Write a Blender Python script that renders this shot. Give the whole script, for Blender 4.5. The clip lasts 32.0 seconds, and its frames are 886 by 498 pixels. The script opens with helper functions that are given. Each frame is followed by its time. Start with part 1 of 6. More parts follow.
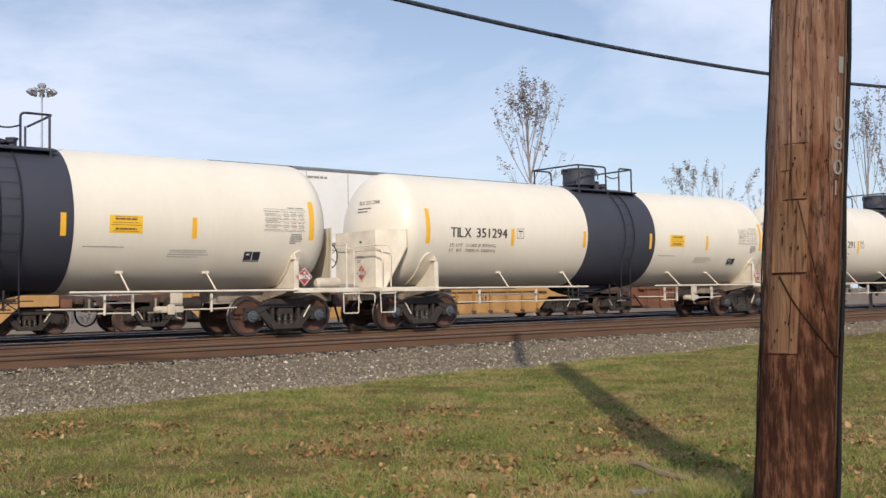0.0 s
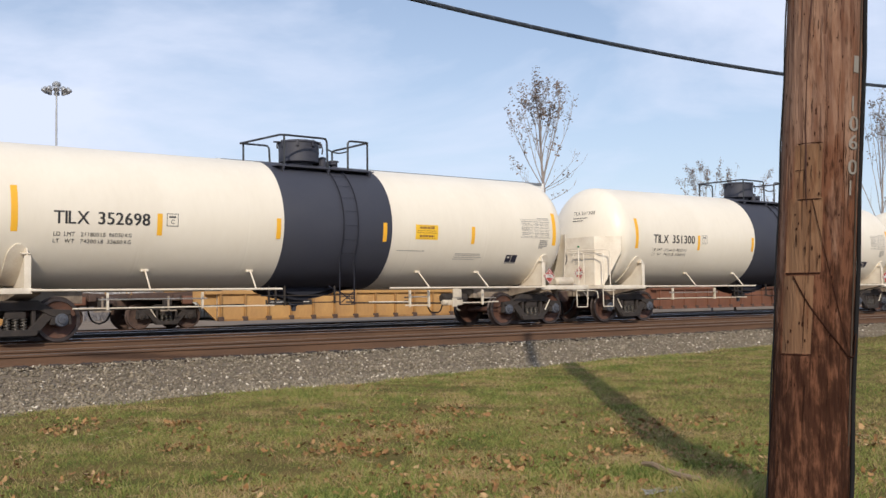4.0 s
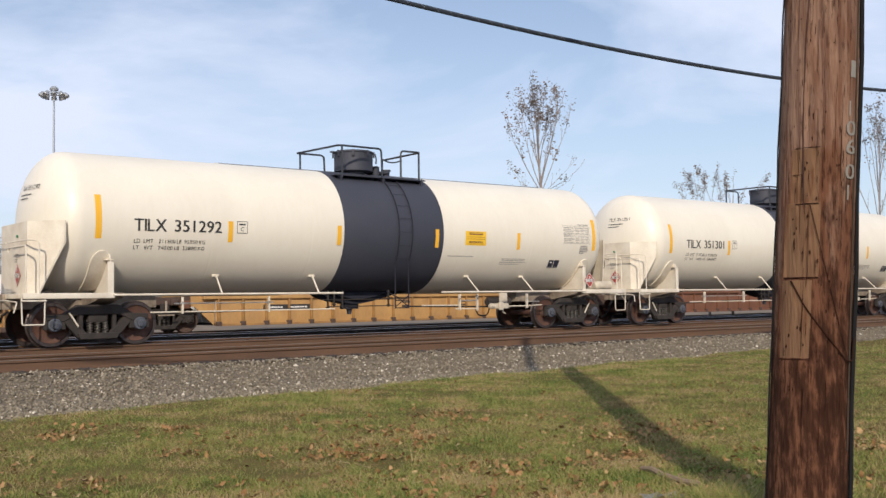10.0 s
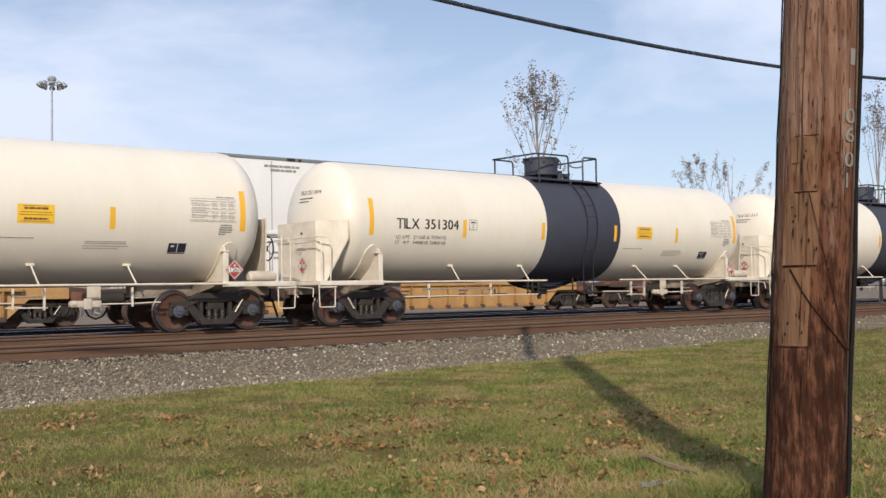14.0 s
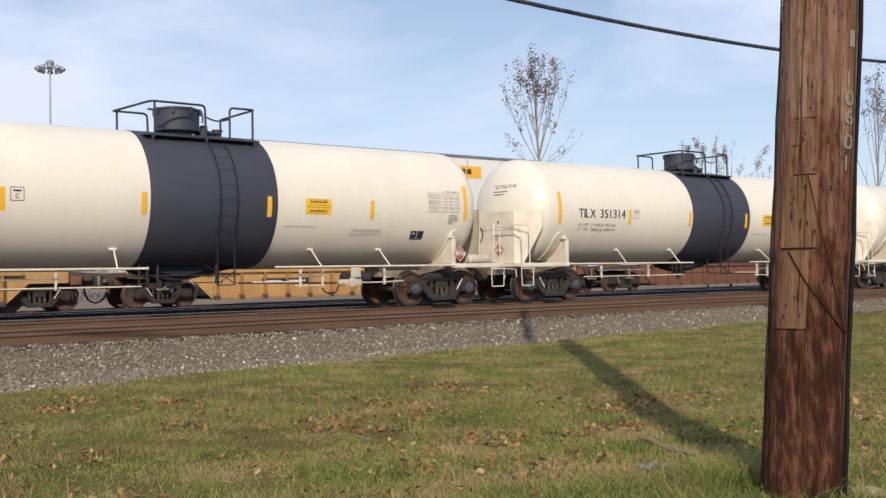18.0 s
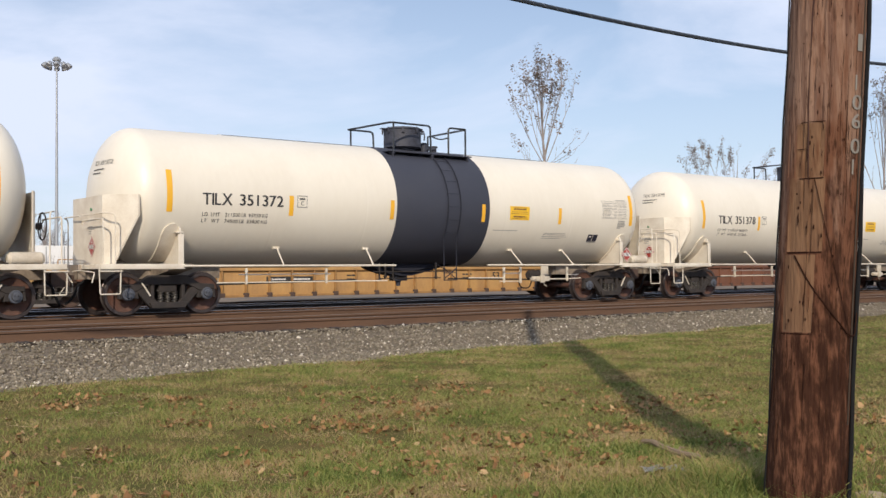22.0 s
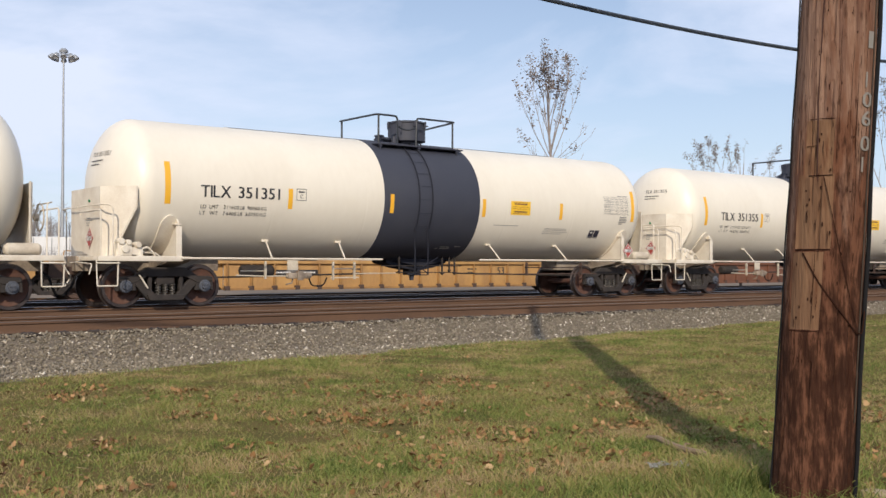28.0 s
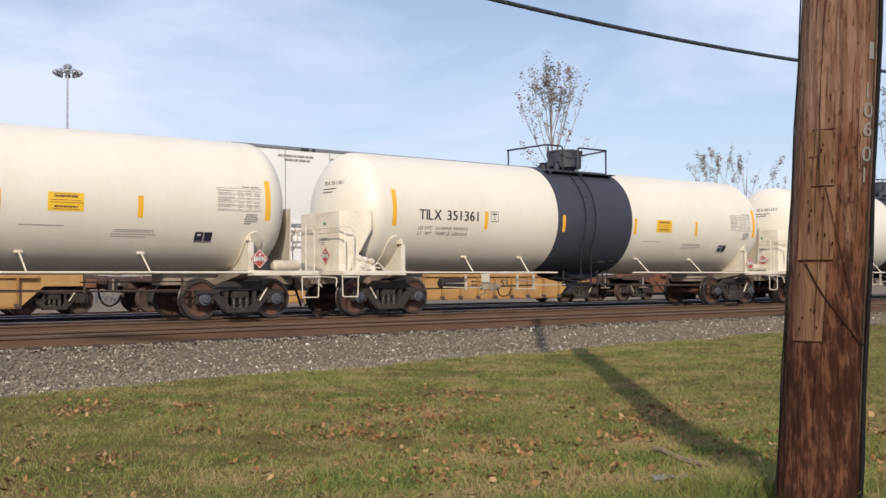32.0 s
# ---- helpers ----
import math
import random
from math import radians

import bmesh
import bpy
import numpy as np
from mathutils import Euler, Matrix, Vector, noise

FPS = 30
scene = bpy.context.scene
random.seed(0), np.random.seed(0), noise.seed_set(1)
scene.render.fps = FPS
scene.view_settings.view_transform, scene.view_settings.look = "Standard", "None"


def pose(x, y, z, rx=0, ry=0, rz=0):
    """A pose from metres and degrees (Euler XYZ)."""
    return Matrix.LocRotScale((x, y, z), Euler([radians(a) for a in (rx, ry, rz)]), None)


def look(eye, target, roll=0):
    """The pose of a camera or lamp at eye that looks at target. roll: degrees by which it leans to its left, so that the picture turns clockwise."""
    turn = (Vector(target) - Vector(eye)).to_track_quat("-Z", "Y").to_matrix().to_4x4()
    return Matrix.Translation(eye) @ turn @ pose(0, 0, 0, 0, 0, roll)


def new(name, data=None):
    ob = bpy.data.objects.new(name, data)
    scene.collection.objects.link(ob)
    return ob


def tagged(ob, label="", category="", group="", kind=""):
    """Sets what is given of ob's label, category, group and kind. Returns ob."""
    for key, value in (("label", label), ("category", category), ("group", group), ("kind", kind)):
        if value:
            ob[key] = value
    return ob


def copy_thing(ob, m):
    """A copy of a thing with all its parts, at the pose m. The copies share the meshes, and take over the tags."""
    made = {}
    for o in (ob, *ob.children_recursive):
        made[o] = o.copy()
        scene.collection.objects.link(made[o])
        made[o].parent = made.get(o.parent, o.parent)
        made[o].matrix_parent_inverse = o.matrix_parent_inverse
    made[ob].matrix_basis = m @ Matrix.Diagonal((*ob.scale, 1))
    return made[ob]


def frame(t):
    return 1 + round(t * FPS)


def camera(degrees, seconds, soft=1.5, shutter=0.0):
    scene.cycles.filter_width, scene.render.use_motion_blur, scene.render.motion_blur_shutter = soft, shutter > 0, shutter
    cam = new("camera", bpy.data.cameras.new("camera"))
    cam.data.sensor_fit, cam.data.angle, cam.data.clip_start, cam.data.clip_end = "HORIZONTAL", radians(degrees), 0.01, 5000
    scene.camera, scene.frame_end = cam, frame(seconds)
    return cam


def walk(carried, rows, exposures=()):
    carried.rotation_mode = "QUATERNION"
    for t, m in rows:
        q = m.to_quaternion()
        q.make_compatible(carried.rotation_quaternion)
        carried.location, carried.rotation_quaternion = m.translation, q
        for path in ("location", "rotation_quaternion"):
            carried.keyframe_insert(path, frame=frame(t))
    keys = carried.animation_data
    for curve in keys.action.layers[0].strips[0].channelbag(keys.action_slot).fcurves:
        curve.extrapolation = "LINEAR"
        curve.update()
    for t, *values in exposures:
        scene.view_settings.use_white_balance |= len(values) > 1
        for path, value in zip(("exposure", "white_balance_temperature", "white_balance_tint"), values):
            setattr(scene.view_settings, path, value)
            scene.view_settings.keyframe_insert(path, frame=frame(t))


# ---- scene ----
# Rail heads lie at z = 0; the trains run along x; y points away from the eye.
cam = camera(46.70, 32.0, soft=1.5)

def eye_pose(x, y, z, turn, tilt, lean):
    return pose(x, y, z, 90 + tilt, 0, -turn) @ pose(0, 0, 0, 0, 0, lean)


walk(cam, [
    (0, eye_pose(0.0014, -0.0011, 0.8891, 38.753, 2.545, -0.982)),
    (0.5, eye_pose(0.0023, -0.0018, 0.8883, 38.536, 2.738, -1.024)),
    (1, eye_pose(0.0012, -0.0010, 0.8881, 38.348, 2.811, -0.951)),
    (1.5, eye_pose(0.0010, -0.0008, 0.8886, 38.240, 2.893, -0.878)),
    (2, eye_pose(0.0011, -0.0009, 0.8887, 38.173, 2.944, -0.863)),
    (2.5, eye_pose(0.0008, -0.0006, 0.8874, 38.141, 2.939, -0.875)),
    (3, eye_pose(0.0008, -0.0006, 0.8865, 38.234, 2.785, -0.804)),
    (3.5, eye_pose(0.0001, -0.0001, 0.8848, 38.142, 2.584, -0.757)),
    (5.5, eye_pose(0.0006, -0.0005, 0.8850, 38.002, 2.537, -0.464)),
    (6, eye_pose(0.0021, -0.0017, 0.8859, 38.186, 2.508, -0.427)),
    (6.5, eye_pose(0.0016, -0.0012, 0.8868, 38.341, 2.568, -0.519)),
    (7, eye_pose(-0.0001, 0.0000, 0.8883, 38.326, 2.604, -0.498)),
    (7.5, eye_pose(-0.0006, 0.0005, 0.8853, 38.266, 2.652, -0.467)),
    (8, eye_pose(-0.0001, 0.0001, 0.8857, 38.307, 2.494, -0.410)),
    (8.5, eye_pose(-0.0015, 0.0012, 0.8869, 38.340, 2.497, -0.537)),
    (9, eye_pose(-0.0008, 0.0006, 0.8891, 38.353, 2.544, -0.644)),
    (9.5, eye_pose(-0.0024, 0.0019, 0.8893, 38.203, 2.715, -0.720)),
    (10, eye_pose(-0.0007, 0.0005, 0.8875, 38.202, 2.772, -0.769)),
    (10.5, eye_pose(0.0001, -0.0001, 0.8844, 38.318, 2.607, -0.828)),
    (11, eye_pose(0.0012, -0.0010, 0.8842, 38.593, 2.345, -0.913)),
    (11.5, eye_pose(0.0004, -0.0003, 0.8856, 38.610, 2.260, -0.990)),
    (12, eye_pose(0.0010, -0.0008, 0.8853, 38.729, 2.174, -1.027)),
    (12.5, eye_pose(0.0004, -0.0003, 0.8841, 38.704, 2.129, -0.927)),
    (13, eye_pose(0.0006, -0.0005, 0.8848, 38.567, 2.162, -0.919)),
    (13.5, eye_pose(-0.0005, 0.0004, 0.8856, 38.432, 2.139, -0.872)),
    (14, eye_pose(-0.0012, 0.0010, 0.8844, 38.252, 2.183, -0.868)),
    (14.5, eye_pose(0.0023, -0.0018, 0.8829, 38.077, 2.053, -0.844)),
    (16.5, eye_pose(0.0015, -0.0011, 0.8825, 38.411, 1.492, -1.075)),
    (17, eye_pose(0.0011, -0.0008, 0.8831, 38.415, 1.468, -1.133)),
    (17.5, eye_pose(0.0012, -0.0009, 0.8808, 38.372, 1.421, -1.103)),
    (18, eye_pose(0.0009, -0.0007, 0.8803, 38.275, 1.290, -0.927)),
    (18.5, eye_pose(-0.0016, 0.0012, 0.8820, 38.027, 1.199, -0.841)),
    (19, eye_pose(-0.0027, 0.0021, 0.8832, 37.845, 1.153, -0.816)),
    (19.5, eye_pose(-0.0014, 0.0010, 0.8835, 37.727, 1.215, -0.741)),
    (20, eye_pose(-0.0002, 0.0001, 0.8815, 37.775, 1.231, -0.627)),
    (20.5, eye_pose(-0.0026, 0.0021, 0.8827, 37.960, 1.264, -0.582)),
    (21, eye_pose(-0.0018, 0.0014, 0.8826, 37.994, 1.299, -0.528)),
    (21.5, eye_pose(-0.0027, 0.0021, 0.8826, 38.015, 1.298, -0.403)),
    (22, eye_pose(-0.0012, 0.0010, 0.8854, 38.016, 1.276, -0.449)),
    (22.5, eye_pose(-0.0017, 0.0013, 0.8847, 37.891, 1.380, -0.256)),
    (23, eye_pose(-0.0050, 0.0039, 0.8865, 37.830, 1.580, -0.280)),
    (23.5, eye_pose(-0.0051, 0.0039, 0.8852, 37.616, 1.812, -0.194)),
    (24, eye_pose(-0.0057, 0.0044, 0.8840, 37.497, 1.642, -0.066)),
    (24.5, eye_pose(-0.0036, 0.0028, 0.8823, 37.666, 1.437, -0.108)),
    (25, eye_pose(-0.0031, 0.0025, 0.8814, 37.941, 1.091, -0.185)),
    (25.5, eye_pose(-0.0036, 0.0028, 0.8826, 38.174, 0.949, -0.113)),
    (27.5, eye_pose(-0.0064, 0.0050, 0.8844, 37.830, 0.814, 0.108)),
    (28, eye_pose(-0.0094, 0.0073, 0.8833, 37.742, 0.980, 0.051)),
    (28.5, eye_pose(-0.0081, 0.0062, 0.8839, 37.565, 1.093, 0.016)),
    (29, eye_pose(-0.0094, 0.0072, 0.8855, 37.522, 1.268, -0.006)),
    (29.5, eye_pose(-0.0093, 0.0071, 0.8859, 37.413, 1.460, -0.070)),
    (30, eye_pose(-0.0063, 0.0048, 0.8865, 37.354, 1.635, -0.120)),
    (30.5, eye_pose(-0.0073, 0.0056, 0.8863, 37.402, 1.766, -0.234)),
    (31, eye_pose(-0.0070, 0.0054, 0.8856, 37.486, 1.771, -0.338)),
    (31.5, eye_pose(-0.0048, 0.0036, 0.8861, 37.487, 1.808, -0.326)),
    (32, eye_pose(-0.0050, 0.0038, 0.8842, 37.537, 1.688, -0.283)),
])

# ---- light ----
SUN_AZ, SUN_EL = radians(218.0), radians(29)
scene.view_settings.exposure = 0.0
world = bpy.data.worlds.new("sky")
scene.world = world
world.use_nodes = True
wn, wl = world.node_tree.nodes, world.node_tree.links
wn.clear()
w_out = wn.new("ShaderNodeOutputWorld")
w_bg = wn.new("ShaderNodeBackground")
w_sky = wn.new("ShaderNodeTexSky")
w_sky.sky_type = "NISHITA"
w_sky.sun_disc = False
w_sky.sun_elevation, w_sky.sun_rotation = SUN_EL, SUN_AZ
w_sky.air_density, w_sky.dust_density, w_sky.ozone_density = 1.0, 0.8, 3.0
w_co = wn.new("ShaderNodeTexCoord")
w_map = wn.new("ShaderNodeMapping")
w_map.inputs["Rotation"].default_value = (radians(14), radians(-20), radians(-38))
w_map.inputs["Scale"].default_value = (1.3, 1.3, 4.2)
w_noise = wn.new("ShaderNodeTexNoise")
w_noise.inputs["Scale"].default_value = 1.7
w_noise.inputs["Detail"].default_value = 7
w_noise.inputs["Roughness"].default_value = 0.55
w_noise.inputs["Distortion"].default_value = 0.5
w_ramp = wn.new("ShaderNodeValToRGB")
w_ramp.color_ramp.elements[0].position, w_ramp.color_ramp.elements[0].color = 0.40, (0.10, 0.10, 0.10, 1)
w_ramp.color_ramp.elements[1].position, w_ramp.color_ramp.elements[1].color = 0.63, (0.74, 0.74, 0.74, 1)
w_mix = wn.new("ShaderNodeMixRGB")
w_mix.inputs["Color2"].default_value = (7.05, 7.75, 9.5, 1)
wl.new(w_co.outputs["Generated"], w_map.inputs["Vector"])
wl.new(w_map.outputs["Vector"], w_noise.inputs["Vector"])
wl.new(w_noise.outputs["Fac"], w_ramp.inputs["Fac"])
# thin cloud: a veil that thickens towards the horizon and towards one side
w_sep = wn.new("ShaderNodeSeparateXYZ")
wl.new(w_co.outputs["Generated"], w_sep.inputs[0])
w_side, w_low, w_sum, w_all = wn.new("ShaderNodeMapRange"), wn.new("ShaderNodeMapRange"), wn.new("ShaderNodeMath"), wn.new("ShaderNodeMath")
for node, a, b, c, d in ((w_side, 0.20, 0.75, 0.06, -0.03), (w_low, 0.05, 0.36, 0.50, 0.07)):
    for key, value in (("From Min", a), ("From Max", b), ("To Min", c), ("To Max", d)):
        node.inputs[key].default_value = value
w_all.use_clamp = True
wl.new(w_sep.outputs["X"], w_side.inputs["Value"])
wl.new(w_sep.outputs["Z"], w_low.inputs["Value"])
wl.new(w_side.outputs[0], w_sum.inputs[0])
wl.new(w_low.outputs[0], w_sum.inputs[1])
wl.new(w_sum.outputs[0], w_all.inputs[0])
wl.new(w_ramp.outputs["Color"], w_all.inputs[1])
# an old vapour trail across the upper sky
w_dot, w_off, w_trail, w_up, w_fade, w_sky2 = (wn.new("ShaderNode" + k) for k in ("VectorMath", "Math", "MapRange", "MapRange", "Math", "Math"))
w_dot.operation, w_off.operation, w_fade.operation = "DOT_PRODUCT", "ABSOLUTE", "MULTIPLY"
w_dot.inputs[1].default_value = (-0.5636, 0.2402, 0.7904)
w_shift = wn.new("ShaderNodeMath")
w_shift.inputs[1].default_value = 0.005
for node, a, b, c, d in ((w_trail, 0.0, 0.008, 0.20, 0.0), (w_up, 0.29, 0.36, 0.0, 1.0)):
    node.interpolation_type = "SMOOTHSTEP"
    for key, value in (("From Min", a), ("From Max", b), ("To Min", c), ("To Max", d)):
        node.inputs[key].default_value = value
w_sky2.use_clamp = True
wl.new(w_co.outputs["Generated"], w_dot.inputs[0])
wl.new(w_dot.outputs["Value"], w_shift.inputs[0])
wl.new(w_shift.outputs[0], w_off.inputs[0])
wl.new(w_off.outputs[0], w_trail.inputs["Value"])
wl.new(w_sep.outputs["Z"], w_up.inputs["Value"])
wl.new(w_trail.outputs[0], w_fade.inputs[0])
wl.new(w_up.outputs[0], w_fade.inputs[1])
wl.new(w_fade.outputs[0], w_sky2.inputs[0])
wl.new(w_all.outputs[0], w_sky2.inputs[1])
wl.new(w_sky2.outputs[0], w_mix.inputs["Fac"])
wl.new(w_sky.outputs["Color"], w_mix.inputs["Color1"])
wl.new(w_mix.outputs["Color"], w_bg.inputs["Color"])
w_bg.inputs["Strength"].default_value = 0.11
wl.new(w_bg.outputs["Background"], w_out.inputs["Surface"])

sun = new("sun", bpy.data.lights.new("sun", "SUN"))
sun.data.energy, sun.data.angle, sun.data.color = 3.45, radians(0.55), (1.0, 0.87, 0.70)
sun.matrix_world = look((0, 0, 0), (-math.sin(SUN_AZ) * math.cos(SUN_EL), -math.cos(SUN_AZ) * math.cos(SUN_EL), -math.sin(SUN_EL)))
sun.location = (-20, -25, 30)

# ---- materials ----
def mat(name, colour, rough=0.6, metal=0.0, second=None, scale=4.0, amount=0.5, fine=60.0, bump=0.1, stretch=(1, 1, 1), vary=0.0, island=False, spec=0.5, coords="Object", lo=0.45, hi=0.95):
    """Two scales of variation over a base colour, fine relief, and a shade of its own for each piece."""
    m = bpy.data.materials.new(name)
    m.use_nodes = True
    n, l = m.node_tree.nodes, m.node_tree.links
    b = n["Principled BSDF"]
    b.inputs["Roughness"].default_value, b.inputs["Metallic"].default_value = rough, metal
    b.inputs["Specular IOR Level"].default_value = spec
    second = second or tuple(c * 0.7 for c in colour)
    co = n.new("ShaderNodeTexCoord")
    mp = n.new("ShaderNodeMapping")
    mp.inputs["Scale"].default_value = stretch
    l.new(co.outputs[coords], mp.inputs["Vector"])
    big, small = n.new("ShaderNodeTexNoise"), n.new("ShaderNodeTexNoise")
    for tex, s, d in ((big, scale, 5), (small, fine, 3)):
        tex.inputs["Scale"].default_value, tex.inputs["Detail"].default_value = s, d
        l.new(mp.outputs["Vector"], tex.inputs["Vector"])
    add = n.new("ShaderNodeMath")
    add.operation = "MULTIPLY_ADD"
    add.inputs[1].default_value = 0.35
    l.new(small.outputs["Fac"], add.inputs[0])
    l.new(big.outputs["Fac"], add.inputs[2])
    ramp = n.new("ShaderNodeMapRange")
    ramp.inputs["From Min"].default_value, ramp.inputs["From Max"].default_value = lo, hi
    ramp.inputs["To Max"].default_value = amount
    l.new(add.outputs[0], ramp.inputs["Value"])
    mix = n.new("ShaderNodeMixRGB")
    mix.inputs["Color1"].default_value, mix.inputs["Color2"].default_value = (*colour, 1), (*second, 1)
    l.new(ramp.outputs[0], mix.inputs["Fac"])
    last = mix.outputs["Color"]
    if vary:
        if island:
            rnd = n.new("ShaderNodeNewGeometry").outputs["Random Per Island"]
        else:
            rnd = n.new("ShaderNodeObjectInfo").outputs["Random"]
        rr = n.new("ShaderNodeMapRange")
        rr.inputs["To Min"].default_value, rr.inputs["To Max"].default_value = 1 - vary, 1 + vary
        l.new(rnd, rr.inputs["Value"])
        hsv = n.new("ShaderNodeHueSaturation")
        l.new(last, hsv.inputs["Color"])
        l.new(rr.outputs[0], hsv.inputs["Value"])
        last = hsv.outputs["Color"]
    l.new(last, b.inputs["Base Color"])
    if bump:
        bp = n.new("ShaderNodeBump")
        bp.inputs["Strength"].default_value, bp.inputs["Distance"].default_value = bump, 0.01
        l.new(small.outputs["Fac"], bp.inputs["Height"])
        l.new(bp.outputs["Normal"], b.inputs["Normal"])
    return m


def rampmat(name, stops, rough=0.8, island=True, bump=0.0):
    """Each piece takes a colour of its own from the stops."""
    m = mat(name, (0.3, 0.3, 0.3), rough, bump=bump)
    n, l = m.node_tree.nodes, m.node_tree.links
    rnd = n.new("ShaderNodeNewGeometry").outputs["Random Per Island"] if island else n.new("ShaderNodeObjectInfo").outputs["Random"]
    r = n.new("ShaderNodeValToRGB")
    r.color_ramp.interpolation = "LINEAR"
    while len(r.color_ramp.elements) < len(stops):
        r.color_ramp.elements.new(0.5)
    for e, (pos, col) in zip(r.color_ramp.elements, stops):
        e.position, e.color = pos, (*col, 1)
    l.new(rnd, r.inputs["Fac"])
    l.new(r.outputs["Color"], n["Principled BSDF"].inputs["Base Color"])
    return m


M_WHITE = mat("cream_white_paint", (0.795, 0.745, 0.645), 0.40, second=(0.61, 0.55, 0.45), scale=0.9, amount=0.35, fine=9, bump=0.02, stretch=(1, 1, 0.35))
M_LADDER = mat("matt_black_steel", (0.030, 0.032, 0.044), 0.9, spec=0.1, bump=0.02)
M_SHELF = mat("cream_steel", (0.76, 0.705, 0.605), 0.55, second=(0.46, 0.37, 0.27), scale=3, amount=0.55, fine=30, bump=0.05)
M_GRIME = mat("grimy_cream_steel", (0.40, 0.335, 0.265), 0.75, second=(0.13, 0.10, 0.08), scale=2.5, amount=0.85, fine=24, bump=0.1, lo=0.42, hi=0.85)
M_DECK = mat("dusty_cream_steel", (0.62, 0.56, 0.46), 0.65, second=(0.34, 0.27, 0.20), scale=3.5, amount=0.7, fine=24, bump=0.06)
M_BLACK = mat("black_coating", (0.037, 0.041, 0.061), 0.62, second=(0.050, 0.053, 0.070), scale=1.3, amount=0.7, fine=20, bump=0.05)
M_DARK = mat("dark_steel", (0.036, 0.033, 0.033), 0.9, spec=0.2, second=(0.062, 0.051, 0.046), scale=6, amount=0.8, fine=40, bump=0.2)
M_PIPE = mat("black_pipe", (0.028, 0.032, 0.040), 0.45, bump=0.02)
M_RUST = mat("rusty_wheel", (0.125, 0.055, 0.036), 0.75, second=(0.06, 0.035, 0.028), scale=5, amount=0.9, fine=40, bump=0.2)
M_TREAD = mat("dark_wheel_rim", (0.10, 0.08, 0.075), 0.45, 0.6, second=(0.04, 0.03, 0.03), scale=7, amount=0.8, fine=50, bump=0.1)
M_CAP = mat("blue_grey_bearing_cap", (0.085, 0.096, 0.125), 0.6, second=(0.04, 0.04, 0.045), scale=9, amount=0.7, fine=60, bump=0.1)
M_SPRING = mat("grey_spring_steel", (0.10, 0.095, 0.09), 0.5, 0.3, second=(0.07, 0.06, 0.05), scale=12, amount=0.7, fine=60, bump=0.1)
M_YELLOW = mat("yellow_reflective_tape", (0.86, 0.46, 0.03), 0.45, second=(0.74, 0.40, 0.05), scale=8, amount=0.4, fine=60, bump=0.0)
M_LABEL = mat("yellow_label", (0.87, 0.54, 0.035), 0.45, second=(0.78, 0.46, 0.05), scale=8, amount=0.4, fine=60, bump=0.0)
M_INK = mat("black_stencil", (0.025, 0.025, 0.028), 0.6, second=(0.06, 0.06, 0.06), scale=10, amount=0.5, bump=0)
M_GREYINK = mat("grey_stencil", (0.26, 0.25, 0.24), 0.6, second=(0.36, 0.35, 0.33), scale=10, amount=0.5, bump=0)
M_RED = mat("red_sign_ink", (0.36, 0.055, 0.04), 0.5, second=(0.42, 0.06, 0.05), scale=10, amount=0.5, bump=0)
M_SIGNWHITE = mat("white_sign", (0.78, 0.76, 0.74), 0.5, second=(0.68, 0.66, 0.63), scale=9, amount=0.5, bump=0)
M_NAVY = mat("navy_mark", (0.02, 0.022, 0.045), 0.5, second=(0.03, 0.03, 0.05), scale=10, amount=0.5, bump=0)
M_GREEN = mat("green_valve", (0.03, 0.22, 0.10), 0.5, bump=0)
M_RUBBER = mat("rubber_hose", (0.018, 0.018, 0.02), 0.95, spec=0.1, bump=0.05)
M_COUPLER = mat("rusty_coupler", (0.10, 0.06, 0.045), 0.75, second=(0.04, 0.03, 0.03), scale=8, amount=0.8, fine=50, bump=0.3)
M_RAIL = mat("rusty_rail", (0.158, 0.092, 0.058), 0.9, spec=0.2, second=(0.085, 0.054, 0.040), scale=2, amount=0.8, fine=40, bump=0.15, stretch=(0.3, 1, 1))
M_HEAD = mat("worn_rail_head", (0.20, 0.165, 0.14), 0.45, 0.6, second=(0.12, 0.09, 0.07), scale=2, amount=0.6, fine=30, bump=0.05, stretch=(0.2, 1, 1))
M_DARKRAIL = mat("dark_rail", (0.036, 0.030, 0.029), 0.7, second=(0.06, 0.045, 0.038), scale=2, amount=0.7, fine=40, bump=0.1, stretch=(0.3, 1, 1))
M_SHINE = mat("polished_rail_head", (0.36, 0.37, 0.40), 0.3, 0.9, second=(0.25, 0.25, 0.26), scale=2, amount=0.5, fine=30, bump=0.02, stretch=(0.2, 1, 1))
M_TIE = mat("tarred_tie", (0.048, 0.037, 0.030), 0.95, spec=0.1, second=(0.070, 0.054, 0.042), scale=5, amount=0.8, fine=40, bump=0.5, stretch=(1, 0.2, 1), vary=0.25)
M_STONE = rampmat("ballast_stone", [(0.0, (0.132, 0.112, 0.080)), (0.5, (0.212, 0.179, 0.130)), (0.92, (0.305, 0.258, 0.190)), (0.965, (0.50, 0.43, 0.34)), (1.0, (0.72, 0.66, 0.56))], 0.85)
M_GRAVEL = mat("fine_gravel", (0.135, 0.108, 0.082), 1.0, spec=0.0, second=(0.23, 0.195, 0.155), scale=14, amount=0.9, fine=70, bump=0.8, coords="Object")
M_SOIL = mat("turf_soil", (0.100, 0.098, 0.036), 1.0, spec=0.0, second=(0.190, 0.128, 0.060), scale=2.6, amount=0.9, fine=45, bump=0.8)
